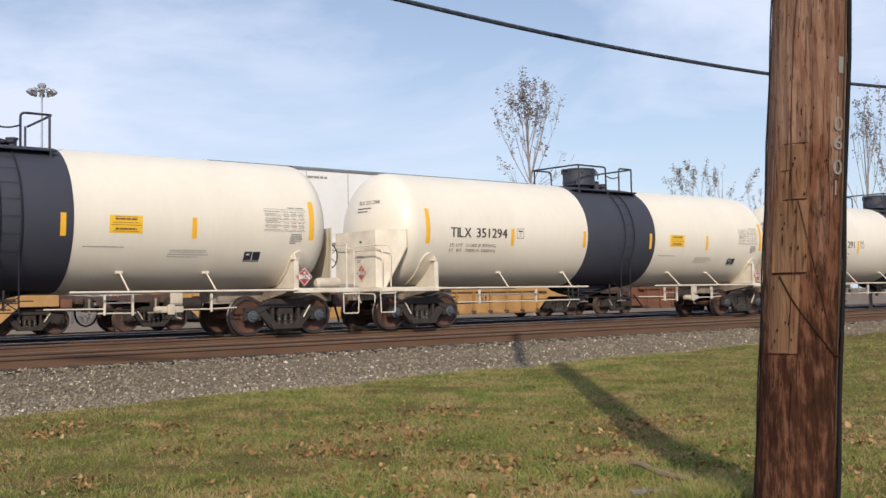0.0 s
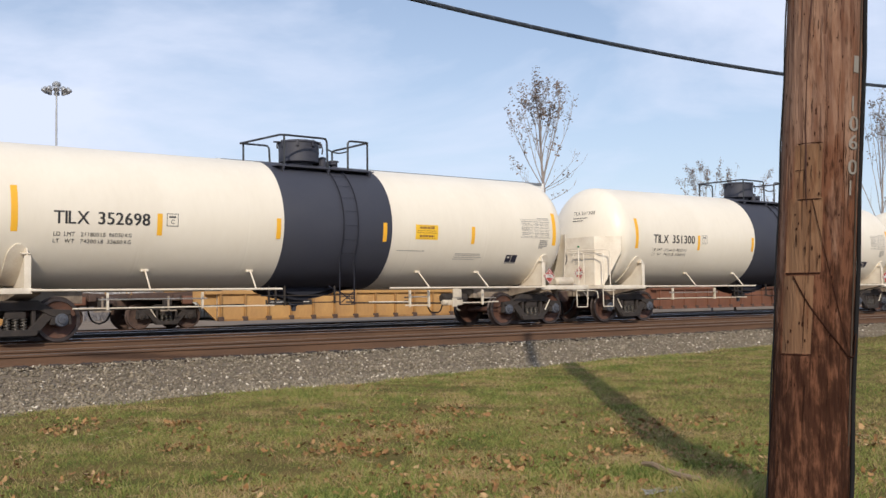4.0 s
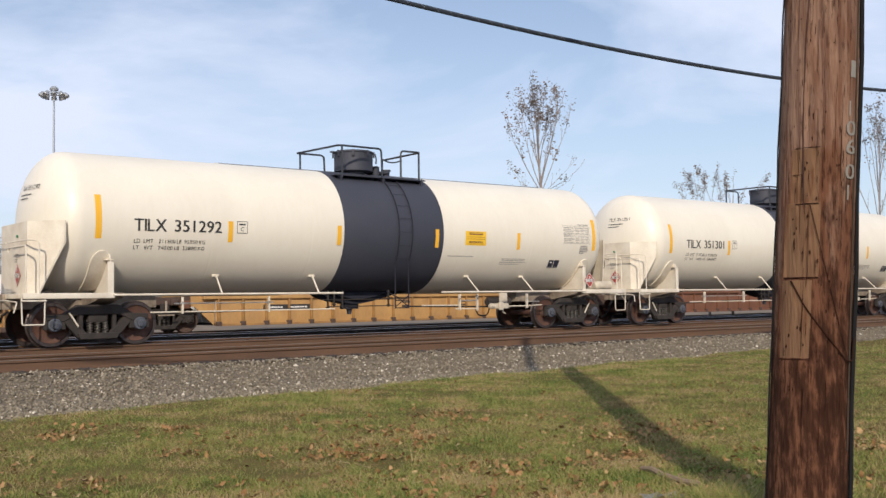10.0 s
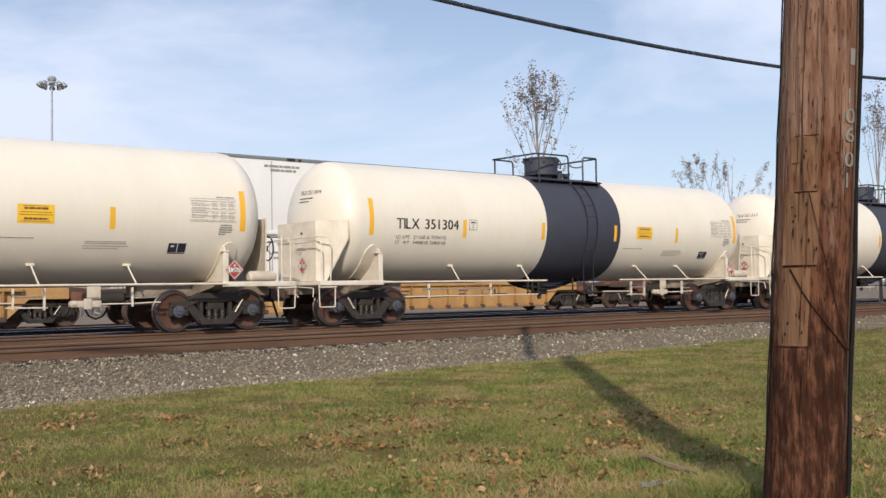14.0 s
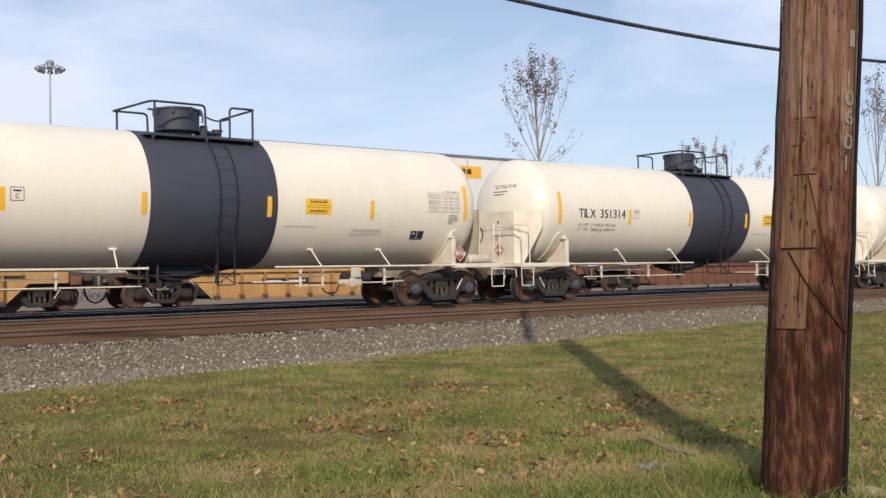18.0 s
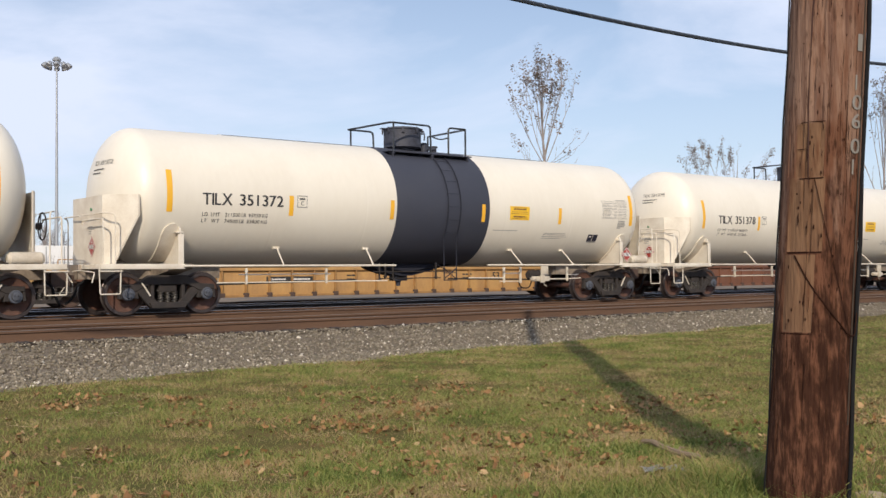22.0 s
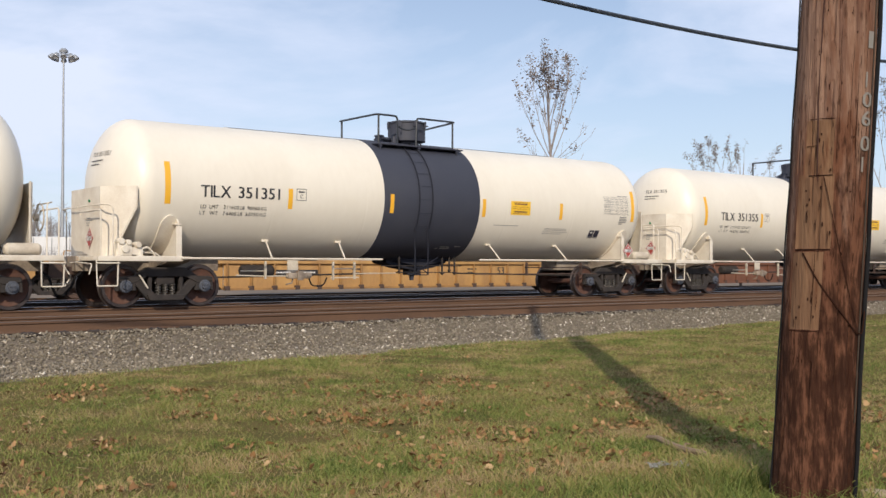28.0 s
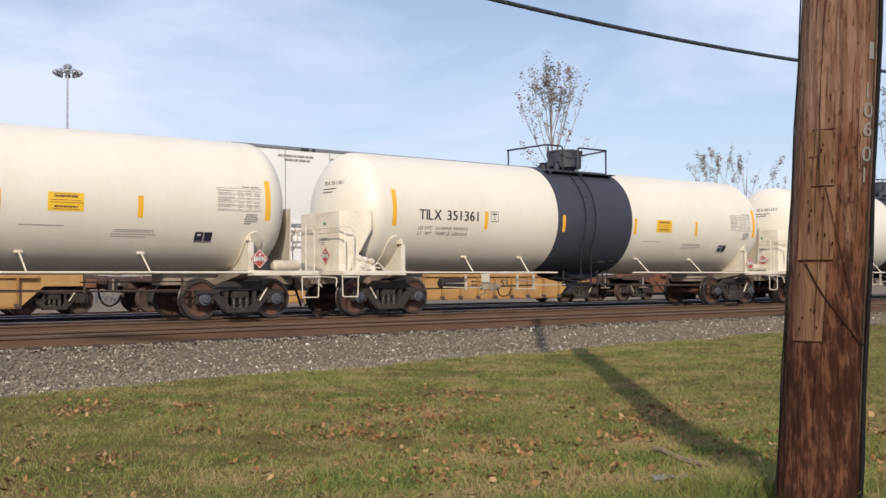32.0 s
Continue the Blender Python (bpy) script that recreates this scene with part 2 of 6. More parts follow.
M_BLADE = rampmat("grass_blades", [(0.0, (0.084, 0.128, 0.026)), (0.38, (0.208, 0.256, 0.060)), (0.60, (0.330, 0.325, 0.096)), (0.80, (0.350, 0.270, 0.115)), (1.0, (0.48, 0.345, 0.185))], 0.9)


def turf_patches():
    """Green and straw-coloured patches across the lawn, and light that passes through the blades."""
    n, l = M_BLADE.node_tree.nodes, M_BLADE.node_tree.links
    b, out = n["Principled BSDF"], n["Material Output"]
    ramp = b.inputs["Base Color"].links[0].from_node
    rnd = ramp.inputs["Fac"].links[0].from_socket
    co, tex, low = n.new("ShaderNodeTexCoord"), n.new("ShaderNodeTexNoise"), n.new("ShaderNodeMapRange")
    tex.inputs["Scale"].default_value, tex.inputs["Detail"].default_value = 1.7, 7
    for key, value in (("From Min", 0.36), ("From Max", 0.66), ("To Min", -0.12), ("To Max", 0.66)):
        low.inputs[key].default_value = value
    mul = n.new("ShaderNodeMath")
    mul.operation = "MULTIPLY_ADD"
    mul.inputs[1].default_value = 0.66
    glow, mix = n.new("ShaderNodeBsdfTranslucent"), n.new("ShaderNodeMixShader")
    mix.inputs["Fac"].default_value = 0.30
    l.new(co.outputs["Object"], tex.inputs["Vector"])
    tex.inputs["Roughness"].default_value = 0.62
    l.new(tex.outputs["Fac"], low.inputs["Value"])
    l.new(rnd, mul.inputs[0])
    l.new(low.outputs[0], mul.inputs[2])
    l.new(mul.outputs[0], ramp.inputs["Fac"])
    l.new(ramp.outputs["Color"], glow.inputs["Color"])
    l.new(b.outputs[0], mix.inputs[1])
    l.new(glow.outputs[0], mix.inputs[2])
    l.new(mix.outputs[0], out.inputs["Surface"])


turf_patches()
M_LEAF = rampmat("dry_leaves", [(0.0, (0.120, 0.060, 0.024)), (0.45, (0.270, 0.140, 0.052)), (0.88, (0.36, 0.205, 0.088)), (1.0, (0.46, 0.32, 0.17))], 0.85)
M_TWIG = mat("dry_twig", (0.31, 0.215, 0.125), 0.9, second=(0.14, 0.10, 0.07), scale=20, amount=0.7, fine=90, bump=0.4)
M_BARK = mat("grey_bark", (0.34, 0.30, 0.28), 0.9, second=(0.18, 0.15, 0.14), scale=3, amount=0.8, fine=30, bump=0.3)
M_FOLIAGE = rampmat("autumn_leaves", [(0.0, (0.075, 0.060, 0.048)), (0.6, (0.14, 0.103, 0.078)), (1.0, (0.21, 0.145, 0.105))], 0.7)
M_CABLE = mat("black_cable", (0.020, 0.029, 0.046), 0.7, second=(0.040, 0.048, 0.064), scale=30, amount=0.6, bump=0.1)
M_TTX = mat("yellow_car_paint", (0.52, 0.31, 0.115), 0.7, second=(0.30, 0.165, 0.075), scale=1.6, amount=0.8, fine=14, bump=0.1, stretch=(1, 1, 0.5))
M_TTXEDGE = mat("yellow_rib_paint", (0.40, 0.22, 0.07), 0.65, second=(0.16, 0.09, 0.05), scale=2.5, amount=0.8, fine=14, bump=0.1)
M_BROWN = mat("brown_car_paint", (0.20, 0.085, 0.05), 0.65, second=(0.10, 0.05, 0.035), scale=1.5, amount=0.7, fine=14, bump=0.1)
M_BOX = mat("white_container_paint", (0.78, 0.78, 0.77), 0.5, second=(0.62, 0.61, 0.58), scale=0.8, amount=0.4, fine=12, bump=0.04)
M_TRIM = mat("grey_aluminium", (0.30, 0.31, 0.32), 0.4, 0.6, second=(0.20, 0.20, 0.21), scale=3, amount=0.5, bump=0.05)
M_GALV = mat("galvanised_steel", (0.42, 0.44, 0.46), 0.45, 0.5, second=(0.30, 0.31, 0.33), scale=4, amount=0.6, bump=0.05)
M_GLASS = mat("lamp_glass", (0.55, 0.57, 0.58), 0.15, 0.0, bump=0)
M_TAG = mat("aluminium_tag", (0.27, 0.25, 0.215), 0.55, 0.2, second=(0.26, 0.22, 0.19), scale=20, amount=0.6, bump=0.1)
M_YARD = mat("pale_yard_surface", (0.27, 0.225, 0.185), 1.0, spec=0.0, second=(0.16, 0.130, 0.105), scale=1.4, amount=0.9, fine=9, bump=0.3)
M_RUSTBED = mat("rust_brown_bed", (0.120, 0.082, 0.060), 1.0, spec=0.0, second=(0.060, 0.045, 0.037), scale=3, amount=0.9, fine=40, bump=0.8)
# dark track bed with the train's shadow deepened in its colour
M_SHADEBED = mat("shaded_dark_bed", (0.026, 0.023, 0.021), 1.0, spec=0.0, second=(0.055, 0.047, 0.040), scale=3, amount=0.9, fine=40, bump=0.8)

# ---- mesh helpers ----
def mesh_of(bm, name, material, smooth=30):
    me = bpy.data.meshes.new(name)
    bm.normal_update()
    bm.to_mesh(me)
    bm.free()
    me.materials.append(material)
    if smooth:
        me.polygons.foreach_set("use_smooth", [True] * len(me.polygons))
        me.set_sharp_from_angle(angle=radians(smooth))
    return me


def part(name, bm, material, parent=None, label="", at=None):
    """One mesh object from a bmesh (or a ready mesh), under a thing or a part."""
    ob = new(name, bm if isinstance(bm, bpy.types.Mesh) else mesh_of(bm, name, material))
    if parent is not None:
        ob.parent = parent
    if at is not None:
        ob.matrix_basis = at
    if label:
        ob["label"] = label
    if name in ("small_lettering", "weight_lettering", "panel_lettering"):
        tagged(ob, kind="stuff")
    return ob


def empty(name, at=None, parent=None):
    ob = new(name)
    ob.empty_display_size = 0.3
    if parent is not None:
        ob.parent = parent
    if at is not None:
        ob.matrix_basis = at
    return ob


def box(bm, x0, x1, y0, y1, z0, z1, bevel=0.0, m=None):
    vs = [bm.verts.new((x, y, z)) for x in (x0, x1) for y in (y0, y1) for z in (z0, z1)]
    fs = [bm.faces.new([vs[i] for i in q]) for q in ((0, 1, 3, 2), (4, 6, 7, 5), (0, 4, 5, 1), (2, 3, 7, 6), (0, 2, 6, 4), (1, 5, 7, 3))]
    if bevel:
        r = bmesh.ops.bevel(bm, geom=list({e for f in fs for e in f.edges}), offset=bevel, segments=2, affect="EDGES", profile=0.6)
        vs = list({v for f in r["faces"] for v in f.verts} | {v for v in vs if v.is_valid})
    if m is not None:
        bmesh.ops.transform(bm, matrix=m, verts=[v for v in vs if v.is_valid])
    return bm


def prism(bm, outline, y0, y1, m=None, axis="y"):
    """An outline in x and z, drawn out along y (or an outline in y and z along x)."""
    def put(a, b, d):
        return (a, d, b) if axis == "y" else ((d, a, b) if axis == "x" else (a, b, d))
    one = [bm.verts.new(put(a, b, y0)) for a, b in outline]
    two = [bm.verts.new(put(a, b, y1)) for a, b in outline]
    k = len(outline)
    bm.faces.new(one)
    bm.faces.new(two[::-1])
    for i in range(k):
        bm.faces.new((one[i], two[i], two[(i + 1) % k], one[(i + 1) % k]))
    bmesh.ops.recalc_face_normals(bm, faces=list({f for v in one + two for f in v.link_faces}))
    if m is not None:
        bmesh.ops.transform(bm, matrix=m, verts=one + two)
    return bm


def tube(bm, points, r, seg=8, closed=False):
    """A round pipe along points; r may be a list."""
    pts = [Vector(p) for p in points]
    k = len(pts)
    rs = r if isinstance(r, (list, tuple)) else [r] * k
    rings = []
    side = None
    for i, p in enumerate(pts):
        a, b = pts[max(i - 1, 0)], pts[min(i + 1, k - 1)]
        if closed:
            a, b = pts[i - 1], pts[(i + 1) % k]
        d = (b - a).normalized()
        if side is None:
            side = d.orthogonal().normalized()
        side = (side - d * side.dot(d))
        side = side.normalized() if side.length > 1e-6 else d.orthogonal().normalized()
        up = d.cross(side)
        rings.append([bm.verts.new(p + (side * math.cos(t) + up * math.sin(t)) * rs[i]) for t in (2 * math.pi * j / seg for j in range(seg))])
    for i in range(k if closed else k - 1):
        A, B = rings[i], rings[(i + 1) % k]
        for j in range(seg):
            bm.faces.new((A[j], A[(j + 1) % seg], B[(j + 1) % seg], B[j]))
    if not closed:
        bm.faces.new(rings[0][::-1])
        bm.faces.new(rings[-1])
    return bm


def bend(points, r=0.12, n=4):
    """Rounds the corners of a line of points."""
    pts = [Vector(p) for p in points]
    out = [pts[0]]
    for a, b, c in zip(pts, pts[1:], pts[2:]):
        u, v = (a - b), (c - b)
        q = min(r, u.length * 0.45, v.length * 0.45)
        p0, p1 = b + u.normalized() * q, b + v.normalized() * q
        for i in range(n + 1):
            t = i / n
            out.append(p0 * (1 - t) ** 2 + b * 2 * t * (1 - t) + p1 * t * t)
    return out + [pts[-1]]


def lathe(bm, profile, axis="x", seg=48, centre=(0, 0, 0), caps=True):
    """A turned body: profile of (place along the axis, radius)."""
    c = Vector(centre)
    rings = []
    for s, r in profile:
        ring = []
        if r < 1e-5:
            p = {"x": (s, 0, 0), "y": (0, s, 0), "z": (0, 0, s)}[axis]
            ring = [bm.verts.new(c + Vector(p))]
        else:
            for j in range(seg):
                a, b = r * math.cos(2 * math.pi * j / seg), r * math.sin(2 * math.pi * j / seg)
                p = {"x": (s, a, b), "y": (a, s, b), "z": (a, b, s)}[axis]
                ring.append(bm.verts.new(c + Vector(p)))
        rings.append(ring)
    for A, B in zip(rings, rings[1:]):
        for j in range(seg):
            if len(A) == 1 and len(B) == 1:
                continue
            if len(A) == 1:
                bm.faces.new((A[0], B[(j + 1) % seg], B[j]))
            elif len(B) == 1:
                bm.faces.new((A[j], A[(j + 1) % seg], B[0]))
            else:
                bm.faces.new((A[j], A[(j + 1) % seg], B[(j + 1) % seg], B[j]))
    if caps:
        for ring in (rings[0], rings[-1]):
            if len(ring) > 1:
                bm.faces.new(ring)
    bmesh.ops.recalc_face_normals(bm, faces=list({f for ring in rings for v in ring for f in v.link_faces}))
    return bm


def BM():
    return bmesh.new()


def glyph_set(chars):
    """Outlines of the built-in letters, each once: its corners, faces and width."""
    out = {}
    for ch in chars:
        cu = bpy.data.curves.new("letters", "FONT")
        cu.body, cu.size, cu.resolution_u = ch, 1.0, 3
        ob = bpy.data.objects.new("letters", cu)
        scene.collection.objects.link(ob)
        bpy.context.view_layer.update()
        me = bpy.data.meshes.new_from_object(ob.evaluated_get(bpy.context.evaluated_depsgraph_get()))
        bpy.data.objects.remove(ob)
        xs = [v.co.x for v in me.vertices]
        out[ch] = ([(v.co.x - min(xs), v.co.y) for v in me.vertices], [tuple(p.vertices) for p in me.polygons], max(xs) - min(xs))
        bpy.data.meshes.remove(me)
    return out


GLYPHS = glyph_set("TILXCDMWGKBONYUAHE0123456789")


def letters(text, height, width=None, bold=0.0):
    """A flat mesh of built-in letters: lower left corner at 0, 0; x along the line, y up."""
    bm = BM()
    at = 0.0
    for ch in text:
        if ch == " ":
            at += 0.28
            continue
        pts, faces, w = GLYPHS[ch]
        lead = 0.0
        if ch.isdigit() and ch != "1":
            pts, w = [(x * 1.16, y) for x, y in pts], w * 1.16
        if ch.isdigit():
            lead, w = (0.53 - w) / 2, 0.53
        for k in ((0, bold) if bold else (0,)):
            vs = [bm.verts.new((at + lead + x + k, y, k * 0.02)) for x, y in pts]
            for f in faces:
                bm.faces.new([vs[q] for q in f])
        at += w + 0.085
    ys = [v.co.y for v in bm.verts]
    y0, h, w = min(ys), max(ys) - min(ys), at - 0.085
    for v in bm.verts:
        v.co = (v.co.x / w * (width or height * w / h), (v.co.y - y0) / h * height, v.co.z)
    return bm


def letter_pieces(text, height, width, bold):
    """The same line of letters, each letter a mesh of its own."""
    whole = letters(text, height, width, bold)
    whole.verts.ensure_lookup_table()
    whole.verts.index_update()
    at, out = 0, []
    for ch in text:
        k = len(GLYPHS[ch][0]) * (2 if bold else 1)
        bm = BM()
        own = {v.index: bm.verts.new(v.co) for v in whole.verts[at:at + k]}
        for f in whole.faces:
            if f.verts[0].index in own:
                bm.faces.new([own[v.index] for v in f.verts])
        at += k
        out.append(bm)
    whole.free()
    return out


def bars(rows, height, gap=0.5, seed=1):
    """Writing too small to read: short bars in rows. rows: (x, y, length)."""
    rnd = random.Random(seed)
    bm = BM()
    for x, y, length in rows:
        at = x
        while at < x + length - 0.01:
            w = min(rnd.uniform(1.2, 4.5) * height, x + length - at)
            vs = [bm.verts.new(p) for p in ((at, y, 0), (at + w, y, 0), (at + w, y + height, 0), (at, y + height, 0))]
            bm.faces.new(vs)
            at += w + gap * height
    return bm

# ---- ground and tracks ----
TRAIN_Y, NEAR_Y, THIRD_Y, YARD_Y = 22.234, 17.85, 26.62, 35.2


def turf_edge(x):
    return 8.43 + 0.118 * min(max(x, -10), 56) + 0.10 * math.sin(x * 1.9) + 0.06 * math.sin(x * 4.7 + 1)


def height(x, y):
    """Height of the ground: turf that ends in a low bank, a gravel-floored ditch, the shoulder of the track bed, then the yard."""
    def ease(a, b, t):
        t = min(max(t, 0), 1)
        return a + (b - a) * t * t * (3 - 2 * t)
    z = ease(0.02, -0.035, (y - 2.4) / 2.6) - 0.035 * math.exp(-((y - 4.4) / 0.9) ** 2)
    z = ease(z, -0.52, (y - turf_edge(x)) / 1.5)
    z = max(z, min(-0.245, -0.50 + 0.19 * (y - 15.2))) if y > 14.5 else z
    z = ease(z, -0.43, (y - 29.0) / 3.0)
    z += 0.036 * min(1.0, max(0.0, (1.75 - abs(y - NEAR_Y)) / 0.4))
    near = max(0.0, 1 - math.hypot(x, y) / 14)
    return z + near * 0.025 * noise.noise((x * 0.7, y * 0.7, 3.1)) + (0.012 * math.exp(-((x - 3.37) ** 2 + (y - 2.15) ** 2) / 0.15) if abs(x - 3.4) < 2 else 0)


def grid_values(spans):
    out = []
    for a, b, step in spans:
        k = max(1, round((b - a) / step))
        out += [a + (b - a) * i / k for i in range(k)]
    return out + [spans[-1][1]]


def ground():
    xs = grid_values([(-3000, -200, 700), (-200, -20, 45), (-20, 0, 2), (0, 24, 0.3), (24, 70, 2), (70, 300, 50), (300, 3000, 700)])
    ys = grid_values([(-3000, -100, 700), (-100, -4, 16), (-4, 1, 1), (1, 13, 0.25), (13, 20.6, 0.3), (20.6, 32, 0.7), (32, 38, 2), (38, 100, 12.4), (100, 4000, 780)])
    bm = BM()
    vs = [[bm.verts.new((x, y, height(x, y))) for y in ys] for x in xs]
    for i in range(len(xs) - 1):
        for j in range(len(ys) - 1):
            f = bm.faces.new((vs[i][j], vs[i + 1][j], vs[i + 1][j + 1], vs[i][j + 1]))
            cx, cy = (xs[i] + xs[i + 1]) / 2, (ys[j] + ys[j + 1]) / 2
            # slot 2: strip beyond the train, its shadow painted near-black
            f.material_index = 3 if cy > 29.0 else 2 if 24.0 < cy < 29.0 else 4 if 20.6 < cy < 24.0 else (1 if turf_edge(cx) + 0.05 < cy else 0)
    me = mesh_of(bm, "ground", M_SOIL)
    me.materials.append(M_GRAVEL)
    me.materials.append(M_SHADEBED)
    me.materials.append(M_YARD)
    me.materials.append(M_RUSTBED)
    return tagged(new("ground", me), "green turf that gives way to a bed of grey gravel", "ground", kind="structure")


ground()


def raw_mesh(name, verts, faces, material):
    """A large mesh from arrays: verts (n, 3), faces (m, 3) or (m, 4)."""
    me = bpy.data.meshes.new(name)
    k = faces.shape[1]
    me.vertices.add(len(verts))
    me.vertices.foreach_set("co", verts.astype(np.float32).ravel())
    me.loops.add(faces.size)
    me.loops.foreach_set("vertex_index", faces.astype(np.int32).ravel())
    me.polygons.add(len(faces))
    me.polygons.foreach_set("loop_start", np.arange(0, faces.size, k, dtype=np.int32))
    me.polygons.foreach_set("loop_total", np.full(len(faces), k, dtype=np.int32))
    me.update(calc_edges=True)
    me.validate()
    me.materials.append(material)
    return me


def rail_mesh(x0, x1, side, head):
    bm = BM()
    prof = [(-0.070, -0.185), (0.070, -0.185), (0.070, -0.172), (0.012, -0.150), (0.010, -0.050), (0.037, -0.038), (0.037, -0.006), (0.026, 0.0),
            (-0.026, 0.0), (-0.037, -0.006), (-0.037, -0.038), (-0.010, -0.050), (-0.012, -0.150), (-0.070, -0.172)]
    prism(bm, prof, x0, x1, axis="x")
    me = mesh_of(bm, "rail", side)
    me.materials.append(head)
    for f in me.polygons:
        if f.normal.z > 0.6 and f.center.z > -0.01:
            f.material_index = 1
    return me


def track(name, y, z, x0, x1, label, single_ties, side=M_RAIL, head=M_HEAD):
    """Two rails on ties; the ties that show are pieces of their own."""
    base = tagged(empty(name, pose(0, y, z)), label, "railway track", kind="structure")
    rail = rail_mesh(x0, x1, side, head)
    for s in (-0.7535, 0.7535):
        part("rail", rail, side, base, at=pose(0, s, 0))
    bm = BM()
    box(bm, -0.115, 0.115, -1.29, 1.29, -0.36, -0.187, 0.008)
    tie = mesh_of(bm, "tie", M_TIE)
    bm = BM()
    box(bm, -0.10, 0.10, -0.19, 0.19, -0.215, -0.173, 0.006)
    for dx, dy in ((-0.06, -0.1), (0.06, -0.1), (-0.06, 0.1), (0.06, 0.1)):
        box(bm, dx - 0.014, dx + 0.014, dy - 0.014, dy + 0.014, -0.176, -0.163, 0.004)
    plate = mesh_of(bm, "tie_plate", M_DARKRAIL)
    if single_ties:
        a, b = single_ties
        k = int((b - a) / 0.53)
        for i in range(k):
            o = part("tie", tie, M_TIE, base, at=pose(a + 0.53 * i, 0.02 * math.sin(i * 7.3), 0, 0, 0, 0.6 * math.sin(i * 3.7)))
            part("tie_plate", plate, M_DARKRAIL, o, at=pose(0, -0.7535, 0.002))
    rnd = random.Random(5)
    bm = BM()
    at = x0
    while at < x1:
        if not (single_ties and single_ties[0] - 0.3 < at < single_ties[1] - 0.2):
            box(bm, at - 0.115, at + 0.115, -1.29, 1.29, -0.36, -0.187)
        at += 0.53 + rnd.uniform(-0.02, 0.02)
    tagged(part("ties", bm, M_TIE, base), kind="stuff")
    return base


track("track_1", NEAR_Y, 0, -60, 160, "empty track with rusty rails on tarred wooden ties", (0, 55))
track("track_2", TRAIN_Y, 0, -60, 160, "track with rusty bright-headed rails under the moving train", (2, 40), M_RAIL, M_SHINE)
track("track_4", THIRD_Y, 0, -60, 160, "empty track with dark rails beyond the train", None, M_DARKRAIL, M_SHINE)
track("track_3", YARD_Y, -0.2, -60, 160, "yard track with rusty rails under the parked well cars", None)

# ---- tank cars ----
TR, TZ, CAR_L = 1.54, 2.594, 17.964


def wrap(bm, x, z, lift=0.006, flip=False):
    """Lays flat writing (x along, y up) on the side of the tank that faces the eye; x, z: its lower left corner."""
    a0 = math.asin((z - TZ) / TR)
    for v in bm.verts:
        a = a0 + v.co.y / TR
        r = TR + lift + v.co.z
        v.co = (x + v.co.x, -r * math.cos(a), TZ + r * math.sin(a))
    return bm


def patch(x0, x1, z0, z1, lift=0.004):
    """A thin curved sheet on the tank side."""
    bm = BM()
    k = max(2, int((z1 - z0) / 0.12))
    h = TR * (math.asin((z1 - TZ) / TR) - math.asin((z0 - TZ) / TR))
    rows = [[bm.verts.new((x, h * i / k, 0)) for x in (0, x1 - x0)] for i in range(k + 1)]
    for a, b in zip(rows, rows[1:]):
        bm.faces.new((a[0], a[1], b[1], b[0]))
    return wrap(bm, x0, z0, lift)


def tank_shell():
    bm = BM()
    prof = []
    half, depth = 7.42, 0.80
    for i in range(13):
        a = math.pi / 2 * i / 12
        prof.append((-half - depth * math.cos(a), TR * math.sin(a)))
    for x in (-4.6, -2.1, 2.4, 4.9):
        prof += [(x - 0.06, TR), (x - 0.02, TR), (x - 0.008, TR + 0.0012), (x + 0.008, TR + 0.0012), (x + 0.02, TR), (x + 0.06, TR)]
    prof = prof[:13] + [(-7.38, TR)] + prof[13:] + [(7.38, TR)]
    prof += [(-s, r) for s, r in prof[12::-1]]
    lathe(bm, prof, "x", 72, (0, 0, TZ))
    return mesh_of(bm, "tank", M_WHITE, 40)


def band_mesh(x0, x1):
    bm = BM()
    lathe(bm, [(x0, TR - 0.01), (x0, TR + 0.008), (x0 + 0.01, TR + 0.010), (x1 - 0.01, TR + 0.010), (x1, TR + 0.008), (x1, TR - 0.01)], "x", 72, (0, 0, TZ), caps=False)
    return mesh_of(bm, "jacket_band", M_BLACK, 40)


def wheelset_mesh():
    bm = BM()
    for s in (-1, 1):
        prof = [(0.690, 0.0), (0.690, 0.10), (0.70, 0.16), (0.725, 0.30), (0.705, 0.375), (0.685, 0.39), (0.683, 0.482), (0.700, 0.484), (0.716, 0.459), (0.82, 0.452), (0.826, 0.445),
                (0.826, 0.385), (0.800, 0.375), (0.765, 0.30), (0.76, 0.17), (0.83, 0.13), (0.83, 0.0)]
        lathe(bm, [(s * a, r) for a, r in prof], "y", 40, caps=False)
    lathe(bm, [(-0.98, 0.0), (-0.98, 0.075), (0.98, 0.075), (0.98, 0.0)], "y", 16, caps=False)
    for k in range(3):
        a = 2 * math.pi * k / 3
        box(bm, -0.02, 0.02, -0.845, -0.83, 0.075, 0.125, 0, Matrix.Rotation(a, 4, "Y"))
    me = mesh_of(bm, "wheelset", M_RUST, 40)
    me.materials.append(M_TREAD)
    for f in me.polygons:
        r = math.hypot(f.center.x, f.center.z)
        if r > 0.37:
            f.material_index = 1
    return me


